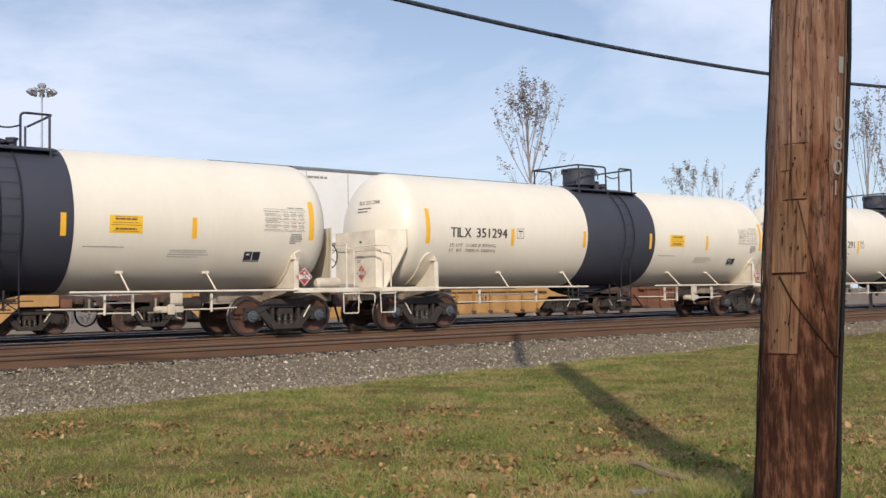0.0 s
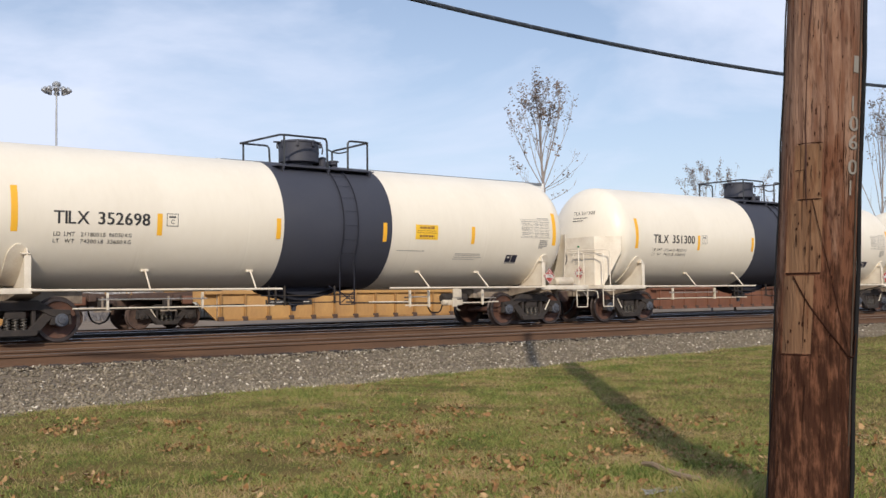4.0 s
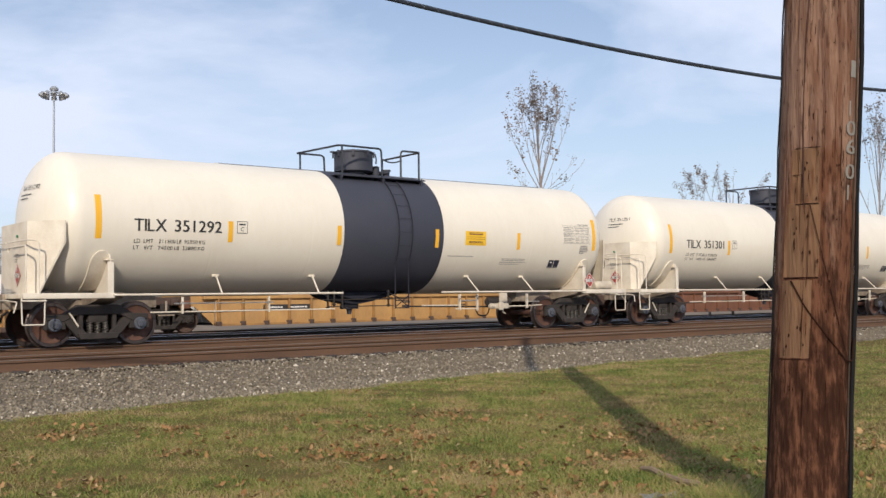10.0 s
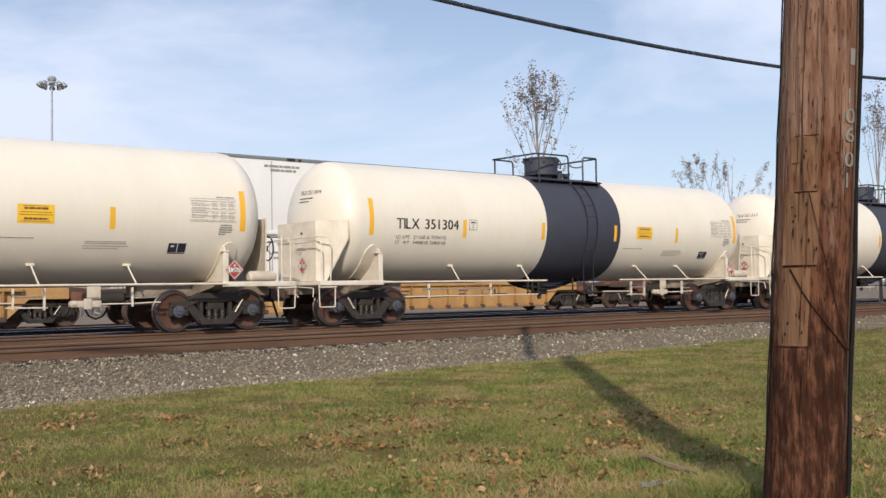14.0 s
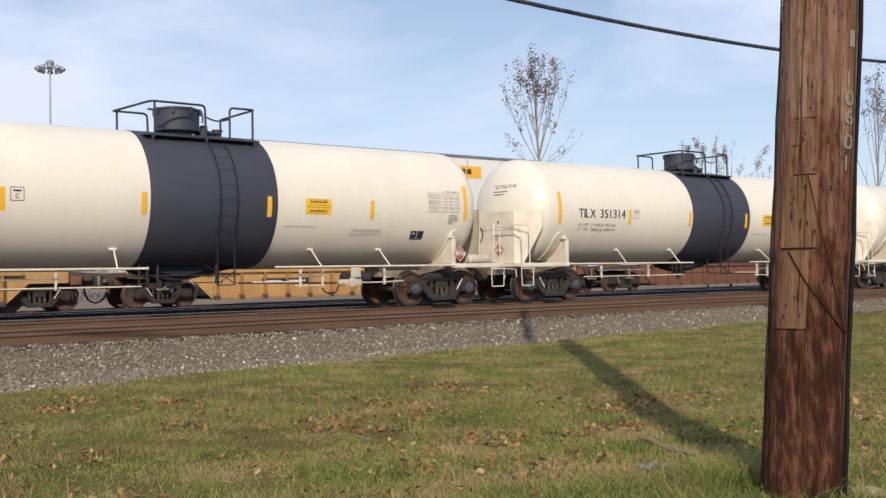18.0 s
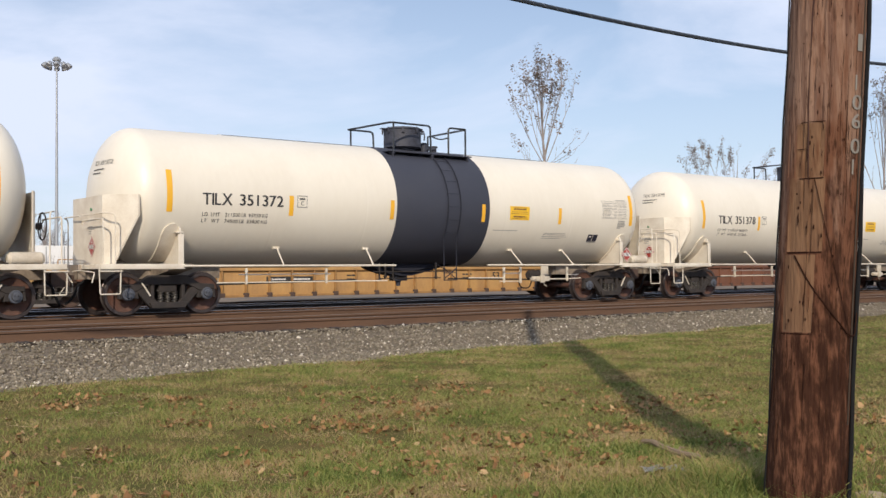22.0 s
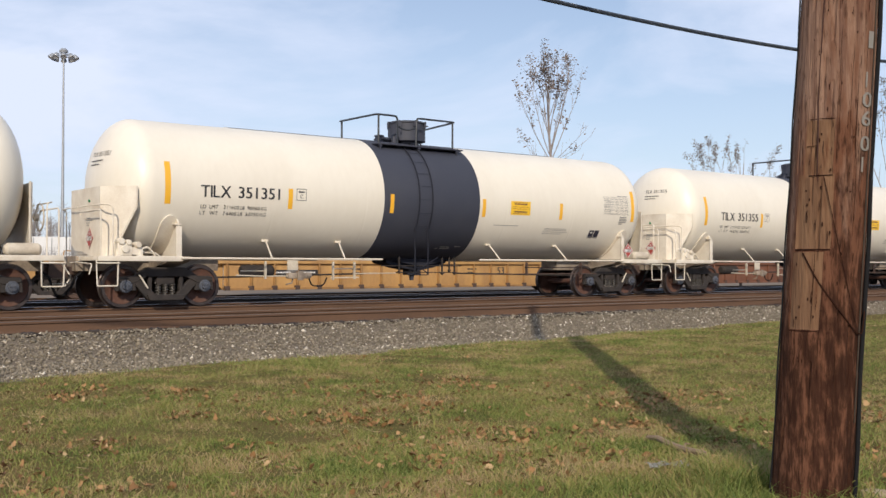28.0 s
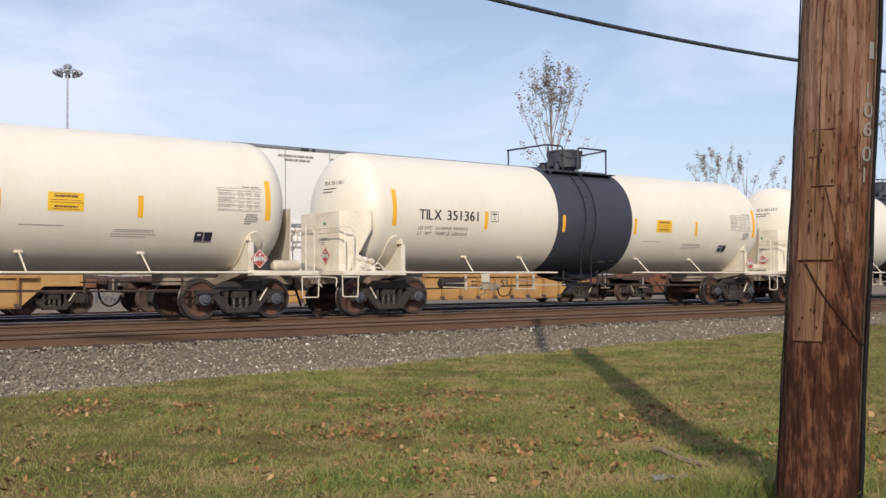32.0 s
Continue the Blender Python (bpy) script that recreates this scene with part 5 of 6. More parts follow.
def overhead_cable():
    bm = BM()
    tube(bm, [(-9 + 0.5 * i, 10.0, cable_line(-9 + 0.5 * i)) for i in range(81)], 0.031, 8)
    ob = part("overhead_cable", bm, M_CABLE)
    fine = []
    for i in range(1300):
        x = 3 + 22 * i / 1300
        a = 2 * math.pi * x / 0.22
        fine.append((x, 10.0 + 0.030 * math.cos(a), cable_line(x) + 0.030 * math.sin(a)))
    part("lashing_wire", tube(BM(), fine, 0.0018, 5), M_GALV, ob, "thin bright lashing wire")
    for x in (-9.0, 31.0):
        bm = BM()
        lathe(bm, [(-0.6, 0.17), (cable_line(x) + 0.5, 0.13)], "z", 20)
        tagged(part("utility_pole", bm, M_POLE, at=pose(x, 10.15, 0)), "brown wooden utility pole that holds the aerial cable", "utility pole")
    return tagged(ob, "black twisted aerial cable sagging across the sky", "cable")


overhead_cable()

# ---- yard: well cars and stacked containers ----
YARD_Z = -0.2


def flat_bars(rows, height, m, seed):
    bm = bars(rows, height, 0.35, seed)
    bmesh.ops.transform(bm, matrix=m, verts=bm.verts[:])
    return bm


UPRIGHT = Matrix(((1, 0, 0, 0), (0, 0, -1, 0), (0, 1, 0, 0), (0, 0, 0, 1)))


def side_at(x, y, z):
    """Flat writing set upright on a side that faces the lawn."""
    return Matrix.Translation((x, y, z)) @ UPRIGHT


def container(x0, z0, label, sign, only):
    c = tagged(empty("container", pose(x0, YARD_Y, z0)), label, "container", "stacked containers")
    L, W, H = 16.15, 1.32, 2.90
    bm = BM()
    box(bm, 0.06, L - 0.06, -W + 0.03, W - 0.03, 0.05, H - 0.03, 0.01)
    part("body", bm, M_BOX, c)
    for k in range(9):
        bm = BM()
        x = 0.45 + k * (L - 0.9) / 8
        box(bm, x - 0.012, x + 0.012, -W + 0.022, -W + 0.032, 0.14, H - 0.16)
        part("seam", bm, M_TRIM, c)
    for y in (-1, 1):
        bm = BM()
        box(bm, 0, L, y * W, y * (W - 0.06), H - 0.12, H, 0.008)
        part("top_rail", bm, M_TRIM, c, "grey top rail")
        bm = BM()
        box(bm, 0, L, y * W, y * (W - 0.06), 0, 0.14, 0.008)
        part("bottom_rail", bm, M_BOX, c)
        for x in (0, L - 0.14):
            bm = BM()
            box(bm, x, x + 0.14, y * (W + 0.004), y * (W - 0.12), 0.002, H - 0.002, 0.012)
            part("corner_post", bm, M_BOX, c)
    # door end with locking rods
    for s in (-1, 1):
        bm = BM()
        box(bm, 0.0, 0.05, s * 0.02, s * (W - 0.13), 0.12, H - 0.12, 0.01)
        door = part("door", bm, M_BOX, c)
        for y in (0.32, 0.86):
            bm = BM()
            tube(bm, [(-0.02, s * y, 0.1), (-0.02, s * y, H - 0.1)], 0.022, 8)
            for z in (0.3, 1.1, 1.9, 2.6):
                box(bm, -0.045, 0.0, s * y - 0.05, s * y + 0.05, z - 0.04, z + 0.04, 0.006)
            part("locking_rod", bm, M_TRIM, door)
        for z in (0.35, 0.95, 1.55, 2.15, 2.6):
            bm = BM()
            box(bm, -0.03, 0.02, s * (W - 0.22), s * (W - 0.02), z - 0.05, z + 0.05, 0.008)
            part("hinge", bm, M_TRIM, door)
    if sign:
        for at, w in ((side_at(9.25, -W + 0.018, H - 0.98), 3.4),):
            bm = BM()
            box(bm, 0, w, -0.006, 0, 0, 0.52, 0)
            ob = part("yellow_panel", bm, M_YELLOW, c, "yellow panel with black bars", Matrix.Translation((9.25, -W + 0.025, H - 0.98)))
            for k in range(7):
                part("panel_bar", flat_bars([(0.55 + 0.34 * k, 0.17, 0.26)], 0.22, side_at(0, -0.010, 0), 5), M_INK, ob)
            part("panel_emblem", flat_bars([(0.06, 0.10, 0.38)], 0.3, side_at(0, -0.010, 0), 6), M_BROWN, ob)
        bm = BM()
        box(bm, -0.05, -0.045, -1.0, 1.0, H - 0.92, H - 0.42)
        ob = part("yellow_panel", bm, M_YELLOW, c, "yellow panel with black bars")
        for k in range(5):
            bm = flat_bars([(0.15 + 0.34 * k, 0.12, 0.26)], 0.26, Matrix(((0, 0, 0, -0.052), (-1, 0, 0, 1.0), (0, 1, 0, H - 0.92), (0, 0, 0, 1))), 7)
            part("panel_bar", bm, M_INK, ob)
        part("small_lettering", flat_bars([(2.05, H - 0.40, 1.5), (2.3, H - 0.55, 1.1), (4.3, H - 0.42, 0.9)], 0.09, side_at(0, -W + 0.020, 0), 8), M_GREYINK, c)
        bm = BM()
        box(bm, 3.0, 3.35, -W - 0.004, -W + 0.02, H - 0.13, H - 0.02, 0.005)
        box(bm, 3.5, 3.62, -W - 0.006, -W + 0.02, H - 0.13, H - 0.02, 0.005)
        part("rail_fitting", bm, M_DARK, c)
    if only:
        bm = letters("ONLY", 0.24, 0.62)
        bmesh.ops.transform(bm, matrix=side_at(2.55, -W + 0.020, H - 0.45), verts=bm.verts[:])
        part("lettering", bm, M_GREYINK, c)
        part("small_lettering", flat_bars([(2.4, H - 0.72, 0.9), (2.4, H - 0.92, 0.7), (13.0, H - 0.5, 1.6)], 0.08, side_at(0, -W + 0.020, 0), 9), M_GREYINK, c)
    return c


container(16.28, 0.085, "white freight container resting in a yellow well car", False, True)
container(16.28, 2.989, "white freight container with yellow panel, stacked on another", True, False)


for name, source, coats in (("wheelset_yard", "wheelset", (M_COUPLER, M_COUPLER)), ("cap_yard", "cap_a", (M_DARK,))):
    SHARED[name] = SHARED[source].copy()
    SHARED[name].materials.clear()
    for coat in coats:
        SHARED[name].materials.append(coat)


def well_car(x0, x1, paint, edge, label, writing, ends=((1.75, 3.4, 0.9), (1.75, 3.4, 2.0))):
    """A well between two trucks: deep ribbed sides, sloping ends, end platforms."""
    c = tagged(empty("well_car", pose(x0, YARD_Y, YARD_Z)), label, "well car", "well cars parked in the yard")
    n = x1 - x0
    bm = BM()
    box(bm, 0, n, -1.36, 1.36, 0.24, 0.335, 0.01)
    part("well_floor", bm, M_DARK, c)
    for s in (-1, 1):
        bm = BM()
        box(bm, 0, n, s * 1.40, s * 1.36, 0.26, 1.22, 0.005)
        wall = part("side_wall", bm, paint, c)
        bm = BM()
        box(bm, -0.5, n + 0.5, s * 1.50, s * 1.34, 1.18, 1.32, 0.012)
        part("top_chord", bm, paint, wall)
        bm = BM()
        box(bm, 0, n, s * 1.49, s * 1.36, 0.22, 0.30, 0.01)
        part("bottom_chord", bm, edge, wall)
        rib = BM()
        box(rib, -0.035, 0.035, -0.05, 0.05, 0.30, 1.18, 0.006)
        rib = mesh_of(rib, "rib", edge)
        foot = BM()
        box(foot, -0.10, 0.10, -0.055, 0.045, 0.22, 0.38, 0.012)
        foot = mesh_of(foot, "rib_foot", M_COUPLER)
        k = int(n / 0.95)
        for i in range(k + 1):
            x = 0.1 + (n - 0.2) * i / k
            r = part("rib", rib, edge, wall, at=pose(x, s * 1.44, 0))
            part("rib_foot", foot, M_COUPLER, wall, at=pose(x, s * 1.45, -0.002))
    # rusty end platforms, couplings and trucks
    for q, xe, (axle, pipe, yellow) in ((-1, 0.0, ends[0]), (1, n, ends[1])):
        for y in (-1.30, 1.20):
            bm = BM()
            prism(bm, [(xe, 0.24), (xe, 1.32), (xe + q * yellow, 1.32), (xe + q * yellow, 0.92), (xe + q * 0.75, 0.92)], y, y + 0.10)
            part("end_frame", bm, paint, c)
        bm = BM()
        box(bm, xe + q * 3.2, xe + q * 0.4, -1.18, 1.18, 1.08, 1.16)
        part("end_platform", bm, M_COUPLER, c, "rusty end platform")
        for y in (-1.27, 1.20):
            bm = BM()
            prism(bm, [(xe + q * yellow, 0.97), (xe + q * yellow, 1.30), (xe + q * 3.1, 1.22), (xe + q * 3.1, 1.03)], y, y + 0.07)
            part("end_beam", bm, M_COUPLER, c)
        for k, (d, w, z0, z1, m) in enumerate(((0.35, 0.36, 0.86, 1.14, M_BROWN), (0.80, 0.26, 0.98, 1.20, M_COUPLER), (1.12, 0.30, 0.70, 1.05, M_DARK))):
            bm = BM()
            a = xe + q * (yellow + d - 0.3)
            box(bm, min(a, a + q * w), max(a, a + q * w), -1.40, -1.275, z0, z1, 0.03)
            part("brake_box", bm, m, c)
        bm = BM()
        a = xe + q * (yellow + 0.95)
        box(bm, a - 0.035, a + 0.035, -1.43, -1.405, 0.62, 1.14, 0.008)
        box(bm, a - 0.30, a + 0.30, -1.43, -1.405, 0.62, 0.67, 0.008)
        part("grab_iron", bm, M_GRIME, c, "pale worn grab iron")
        bm = BM()
        box(bm, min(xe + q * 0.9, xe + q * 3.3), max(xe + q * 0.9, xe + q * 3.3), -0.3, 0.3, 0.80, 1.08, 0.02)
        part("draft_sill", bm, M_COUPLER, c)
        for y in (-1.25, 1.25):
            bm = BM()
            tube(bm, bend([(xe + q * 2.3, y, 1.18), (xe + q * 2.3, y, 1.62), (xe + q * 3.1, y, 1.62), (xe + q * 3.1, y, 1.18)], 0.06, 3), 0.02, 6)
            part("grab_rail", bm, paint, c)
        bm = BM()
        box(bm, min(xe + q * 3.9, xe + q * 3.3), max(xe + q * 3.9, xe + q * 3.3), -0.12, 0.12, 0.70, 0.92, 0.03)
        part("coupler", bm, M_COUPLER, c)
        tip = xe + q * (pipe + 0.39)
        bm = BM()
        tube(bm, bend([(tip - q * 0.40, -0.62, 0.86), (tip - q * 0.38, -0.62, 0.56), (tip - q * 0.24, -0.60, 0.30), (tip, -0.58, 0.22)], 0.12, 4), 0.032, 7)
        part("air_hose", bm, M_RUBBER, c)
        truck(c, xe + q * axle, "wheelset_yard", "cap_yard")
    if writing:
        bm = BM()
        box(bm, 1.9, 3.9, -1.412, -1.405, 0.76, 0.96)
        p = part("number_panel", bm, M_INK, c, "black panel with white bars")
        part("panel_lettering", flat_bars([(2.0, 0.83, 0.7), (2.95, 0.83, 0.8)], 0.055, side_at(0, -1.416, 0), 4), M_SIGNWHITE, p)
        bm = letters("53", 0.30, 0.42, 0.05)
        bmesh.ops.transform(bm, matrix=side_at(12.85, -1.412, 0.76), verts=bm.verts[:])
        part("lettering", bm, M_INK, c)
        for x in (5.4, 8.2, 11.2):
            part("small_lettering", flat_bars([(x, 0.95, 0.5), (x, 0.8, 0.35)], 0.06, side_at(0, -1.409, 0), int(x)), M_INK, c)
    return c


well_car(16.25, 32.65, M_TTX, M_TTXEDGE, "ochre yellow well car with ribbed sides on the yard track", True, ((1.75, 3.58, 0.9), (1.75, 3.4, 2.0)))
well_car(-7.3, 9.15, M_TTX, M_TTXEDGE, "ochre yellow well car coupled behind another one", False, ((1.75, 3.4, 0.9), (1.17, 2.75, 2.0)))
well_car(40.1, 56.5, M_BROWN, M_BROWN, "rusty brown well car coupled to a yellow one", False)

# ---- light mast ----
def polar(az, d, z=0.0):
    return (d * math.sin(radians(az)), d * math.cos(radians(az)), z)


def light_mast():
    x, y, _ = polar(17.38, 148)
    c = tagged(empty("light_mast", pose(x, y, -0.45)), "tall slender grey mast with a ring of floodlights", "light mast")
    top = 30.5
    part("mast", tube(BM(), [(0, 0, 0), (0, 0, top * 0.5), (0, 0, top)], [0.24, 0.18, 0.11], 14), M_GALV, c)
    ring = [(1.25 * math.cos(a), 1.25 * math.sin(a), top - 0.6) for a in (2 * math.pi * i / 24 for i in range(24))]
    part("lamp_ring", tube(BM(), ring, 0.06, 6, closed=True), M_GALV, c)
    for k in range(4):
        a = math.pi / 2 * k + 0.4
        part("ring_arm", tube(BM(), [(0, 0, top - 0.3), (1.25 * math.cos(a), 1.25 * math.sin(a), top - 0.6)], 0.05, 6), M_GALV, c)
    bm = BM()
    lathe(bm, [(top - 0.2, 0.0), (top - 0.2, 0.55), (top + 0.05, 0.6), (top + 0.35, 0.35), (top + 0.40, 0.0)], "z", 16, caps=False)
    part("hoist_cap", bm, M_GALV, c)
    bm = BM()
    lathe(bm, [(0.25, 0.0), (0.25, 0.22), (0.05, 0.30), (-0.35, 0.42), (-0.42, 0.40)], "z", 14, caps=False)
    shade = mesh_of(bm, "floodlight", M_GALV)
    bm = BM()
    lathe(bm, [(-0.36, 0.0), (-0.40, 0.39)], "z", 14, caps=False)
    lens = mesh_of(bm, "lens", M_GLASS)
    for k in range(10):
        a = 2 * math.pi * k / 10
        m = Matrix.Translation((1.5 * math.cos(a), 1.5 * math.sin(a), top - 0.75)) @ Matrix.Rotation(a, 4, "Z") @ Matrix.Rotation(radians(-35), 4, "Y")
        o = part("floodlight", shade, M_GALV, c, "domed floodlight", m)
        part("lens", lens, M_GLASS, o)
    return c


light_mast()


# ---- trees ----
def tree(az, d, high, lean, fan, seed, leafiness, label, side=0.0, stems=9, start=0.42, bare=0.6):
    """A thin tree in late autumn: a trunk that forks into many rising stems, side limbs below, and the last leaves in clumps."""
    rnd = random.Random(seed)
    x, y, _ = polar(az, d)
    c = tagged(empty("tree", pose(x, y, -0.5)), label, "tree", "bare trees behind the yard")
    right = Vector((math.cos(radians(az)), -math.sin(radians(az)), 0))
    back = Vector((math.sin(radians(az)), math.cos(radians(az)), 0))
    fork = Vector((0, 0, high * start))
    lead = [Vector((0, 0, -0.2)), fork * 0.5, fork] + [fork + (Vector((0, 0, high)) - fork + right * lean * high * 0.3) * f + right * rnd.uniform(-0.06, 0.06) for f in (0.25, 0.5, 0.72, 0.86)]
    part("trunk", tube(BM(), lead, [0.0095 * high, 0.008 * high, 0.0062 * high, 0.0046 * high, 0.0030 * high, 0.0016 * high, 0.0006 * high], 8), M_BARK, c)
    tips = []
    pile = [BM()]

    def limb(a, way, length, r, depth, spread):
        pts, p, w = [a], a.copy(), way.normalized()
        k = 7
        for i in range(k):
            w = (w + Vector((rnd.uniform(-1, 1), rnd.uniform(-1, 1), rnd.uniform(-0.2, 1.2))) * 0.055 + Vector((0, 0, 0.025 if depth == 1 else 0.04))).normalized()
            p = p + w * length / k
            pts.append(p.copy())
            if depth < 3 and i >= 1 and rnd.random() < 0.60:
                out = (w + Vector((rnd.uniform(-1, 1), rnd.uniform(-1, 1), rnd.uniform(0.0, 0.5))) * spread).normalized()
                limb(p.copy(), out, length * rnd.uniform(0.14, 0.34), r * 0.42, depth + 1, spread)
        tube(pile[0], pts, [r * (1 - 0.8 * i / k) + 0.003 for i in range(k + 1)], 5 if depth < 2 else 3)
        tips.append((pts[-1], depth))
        tips.append((pts[-3], depth))

    for i in range(stems):
        u = rnd.uniform(-1, 1) if i > 3 else (-1, 1, -0.6, 0.6)[i]
        f = 0.70 * ((i + 0.5) / stems) ** 1.25
        foot = fork.lerp(Vector((0, 0, high)) + right * lean * high * 0.3, f)
        way = right * (u * fan * (1.0 - 0.35 * f) + lean) + back * rnd.uniform(-fan, fan) * 0.8 + Vector((0, 0, 1))
        limb(foot, way, (high - foot.z) * rnd.uniform(0.74, 0.97), 0.0019 * high * (1.1 - 0.6 * f), 1, 0.55)
        part("limb", pile[0], M_BARK, c)
        pile[0] = BM()
    for i in range(8):
        s = 1 if i % 2 else -1
        way = right * s * rnd.uniform(0.7, 1.1) + back * rnd.uniform(-0.7, 0.7) + Vector((0, 0, rnd.uniform(0.25, 0.7)))
        limb(Vector((0, 0, high * start * rnd.uniform(0.86, 1.02))), way, high * rnd.uniform(0.13, 0.24), 0.0013 * high, 1, 0.7)
        part("limb", pile[0], M_BARK, c)
        pile[0] = BM()
    pile[0].free()
    # leaves hang in loose clumps at the ends
    vs, fs = [], []
    size = 0.0060 * high
    for p, depth in tips:
        s = max(-1.0, min(1.0, p.dot(right) / (high * 0.2)))
        chance = leafiness * max(0.04, 0.35 - side * s) * (0.05 + 2.0 * max(0.0, p.z / high - bare))
        rad = math.hypot(p.dot(right) - lean * p.z * 0.3, p.dot(back)) / (high * 0.12)
        if rnd.random() > chance * min(1.0, 0.12 + 0.8 * rad):
            continue
        for k in range(rnd.randint(3, 9)):
            q = p + Vector((rnd.gauss(0, 1), rnd.gauss(0, 1), rnd.gauss(0, 1))) * high * 0.010
            a = Vector((rnd.uniform(-1, 1), rnd.uniform(-1, 1), rnd.uniform(-1, 1))).normalized() * size * rnd.uniform(0.7, 1.4)
            b = a.orthogonal().normalized() * size * rnd.uniform(0.5, 0.9)
            n = len(vs)
            vs += [tuple(q - a), tuple(q + b * 0.9 + a * 0.1), tuple(q + a), tuple(q - b * 0.9 + a * 0.1)]
            fs.append((n, n + 1, n + 2, n + 3))
    if fs:
        part("crown", raw_mesh("crown", np.array(vs), np.array(fs), M_FOLIAGE), M_FOLIAGE, c, "loose clumps of brown leaves")
    return c


tree(43.75, 55, 12.5, -0.07, 0.56, 4, 4.6, "tall thin tree with sparse brown leaves behind the yard", 0.28, 20, 0.55, 0.64)
tree(52.7, 62, 8.5, -0.10, 0.50, 9, 8.5, "low bare tree with a few brown leaves", 0.1, 8, 0.45, 0.62)
tree(53.9, 60, 8.2, 0.10, 0.55, 21, 6.0, "low bare tree with a few brown leaves", 0.0, 7, 0.45, 0.62)
tree(56.1, 66, 7.3, 0.05, 0.45, 33, 4.0, "low bare tree with a few brown leaves", 0.0, 5, 0.45)
tree(61.3, 50, 9.6, 0.05, 0.42, 12, 3.5, "thin bare tree with scattered leaves beyond the rails", 0.2, 11, 0.40)
tree(62.8, 56, 9.2, 0.0, 0.40, 17, 3.0, "thin bare tree with scattered leaves beyond the rails", 0.0, 9, 0.40)


# ---- far side of the yard ----
# grey-brown twigs, paled in the colour itself for distance haze
M_HAZE = mat("hazed_bare_woods", (0.30, 0.275, 0.265), 0.95, second=(0.22, 0.20, 0.195), scale=0.3, amount=0.8, bump=0)


def far_woods():
    rnd = random.Random(3)
    vs, fs = [], []

    def spike(p, w, r):
        n = len(vs)
        u = w.orthogonal().normalized() * r
        v = w.cross(u).normalized() * r
        vs.extend([tuple(p + u), tuple(p - u * 0.5 + v * 0.87), tuple(p - u * 0.5 - v * 0.87), tuple(p + w)])
        fs.extend([(n, n + 1, n + 3), (n + 1, n + 2, n + 3), (n + 2, n, n + 3)])

    for k in range(620):
        x, y, _ = polar(rnd.uniform(-8, 40) if k % 4 else rnd.uniform(40, 72), rnd.uniform(165, 230))
        h = (rnd.uniform(9, 14.5) if k % 4 else rnd.uniform(6, 9.5)) * (0.85 + 0.3 * noise.noise((x * 0.02, y * 0.02, 0)))
        base = Vector((x, y, -0.5))
        spike(base, Vector((rnd.uniform(-0.6, 0.6), 0, h)), 0.14)
        for b in range(95):
            f = rnd.uniform(0.12, 0.92)
            w = Vector((rnd.uniform(-1, 1), rnd.uniform(-1, 1), rnd.uniform(0.5, 1.6))).normalized() * h * rnd.uniform(0.10, 0.26)
            spike(base + Vector((0, 0, h * f)), w, 0.042)
    return tagged(new("far_woods", raw_mesh("far_woods", np.array(vs), np.array(fs), M_HAZE)), "hazy grey-brown belt of leafless woods behind the yard", "woods", kind="stuff")


far_woods()


def trailer(az, d, turn, label, paint, n=13.5):
    x, y, _ = polar(az, d)
    c = tagged(empty("trailer", pose(x, y, -0.45, 0, 0, turn)), label, "trailer", "trailers parked beyond the yard")
    bm = BM()
    box(bm, 0, n, -1.25, 1.25, 1.1, 4.0, 0.03)
    body = part("body", bm, paint, c)
    for k in range(9):
        bm = BM()
        box(bm, 0.4 + k * (n - 0.8) / 8 - 0.03, 0.4 + k * (n - 0.8) / 8 + 0.03, -1.275, -1.25, 1.2, 3.9)
        part("post", bm, M_TRIM, body)
    bm = BM()
    box(bm, 0.2, n - 0.2, -0.5, 0.5, 0.9, 1.1, 0.01)
    part("chassis", bm, M_DARK, c)
    for x in (1.2, 2.4):
        for s in (-1, 1):
            bm = BM()
            lathe(bm, [(s * 0.95, 0.0), (s * 0.95, 0.50), (s * 1.22, 0.50), (s * 1.22, 0.28), (s * 1.16, 0.25), (s * 1.16, 0.0)], "y", 16, (x, 0, 0.5), caps=False)
            part("wheel", bm, M_RUBBER, c)
    for s in (-1, 1):
        bm = BM()
        box(bm, n - 3.2, n - 3.05, s * 0.6 - 0.06, s * 0.6 + 0.06, 0.0, 0.95, 0.01)
        box(bm, n - 3.3, n - 2.95, s * 0.6 - 0.14, s * 0.6 + 0.14, 0.0, 0.03, 0.005)
        part("landing_leg", bm, M_DARK, c)
    return c


trailer(16.6, 104, 4, "white box trailer parked beyond the yard", M_BOX)
trailer(12.0, 99, -3, "white box trailer parked beyond the yard", M_BOX)
trailer(24.5, 108, 2, "white box trailer parked beyond the yard", M_BOX)


def yard_fence():
    c = tagged(empty("chain_link_fence", pose(0, 70, -0.45)), "grey wire fence on steel posts beyond the yard", "fence")
    post = mesh_of(tube(BM(), [(0, 0, 0), (0, 0, 2.2)], 0.04, 6), "post", M_GALV)
    for k in range(16):
        part("post", post, M_GALV, c, at=pose(10 + 3 * k, 0, 0))
    for z in (0.15, 1.1, 2.15):
        part("wire", tube(BM(), [(10, 0, z), (55, 0, z)], 0.02, 4), M_GALV, c)
    return c


yard_fence()


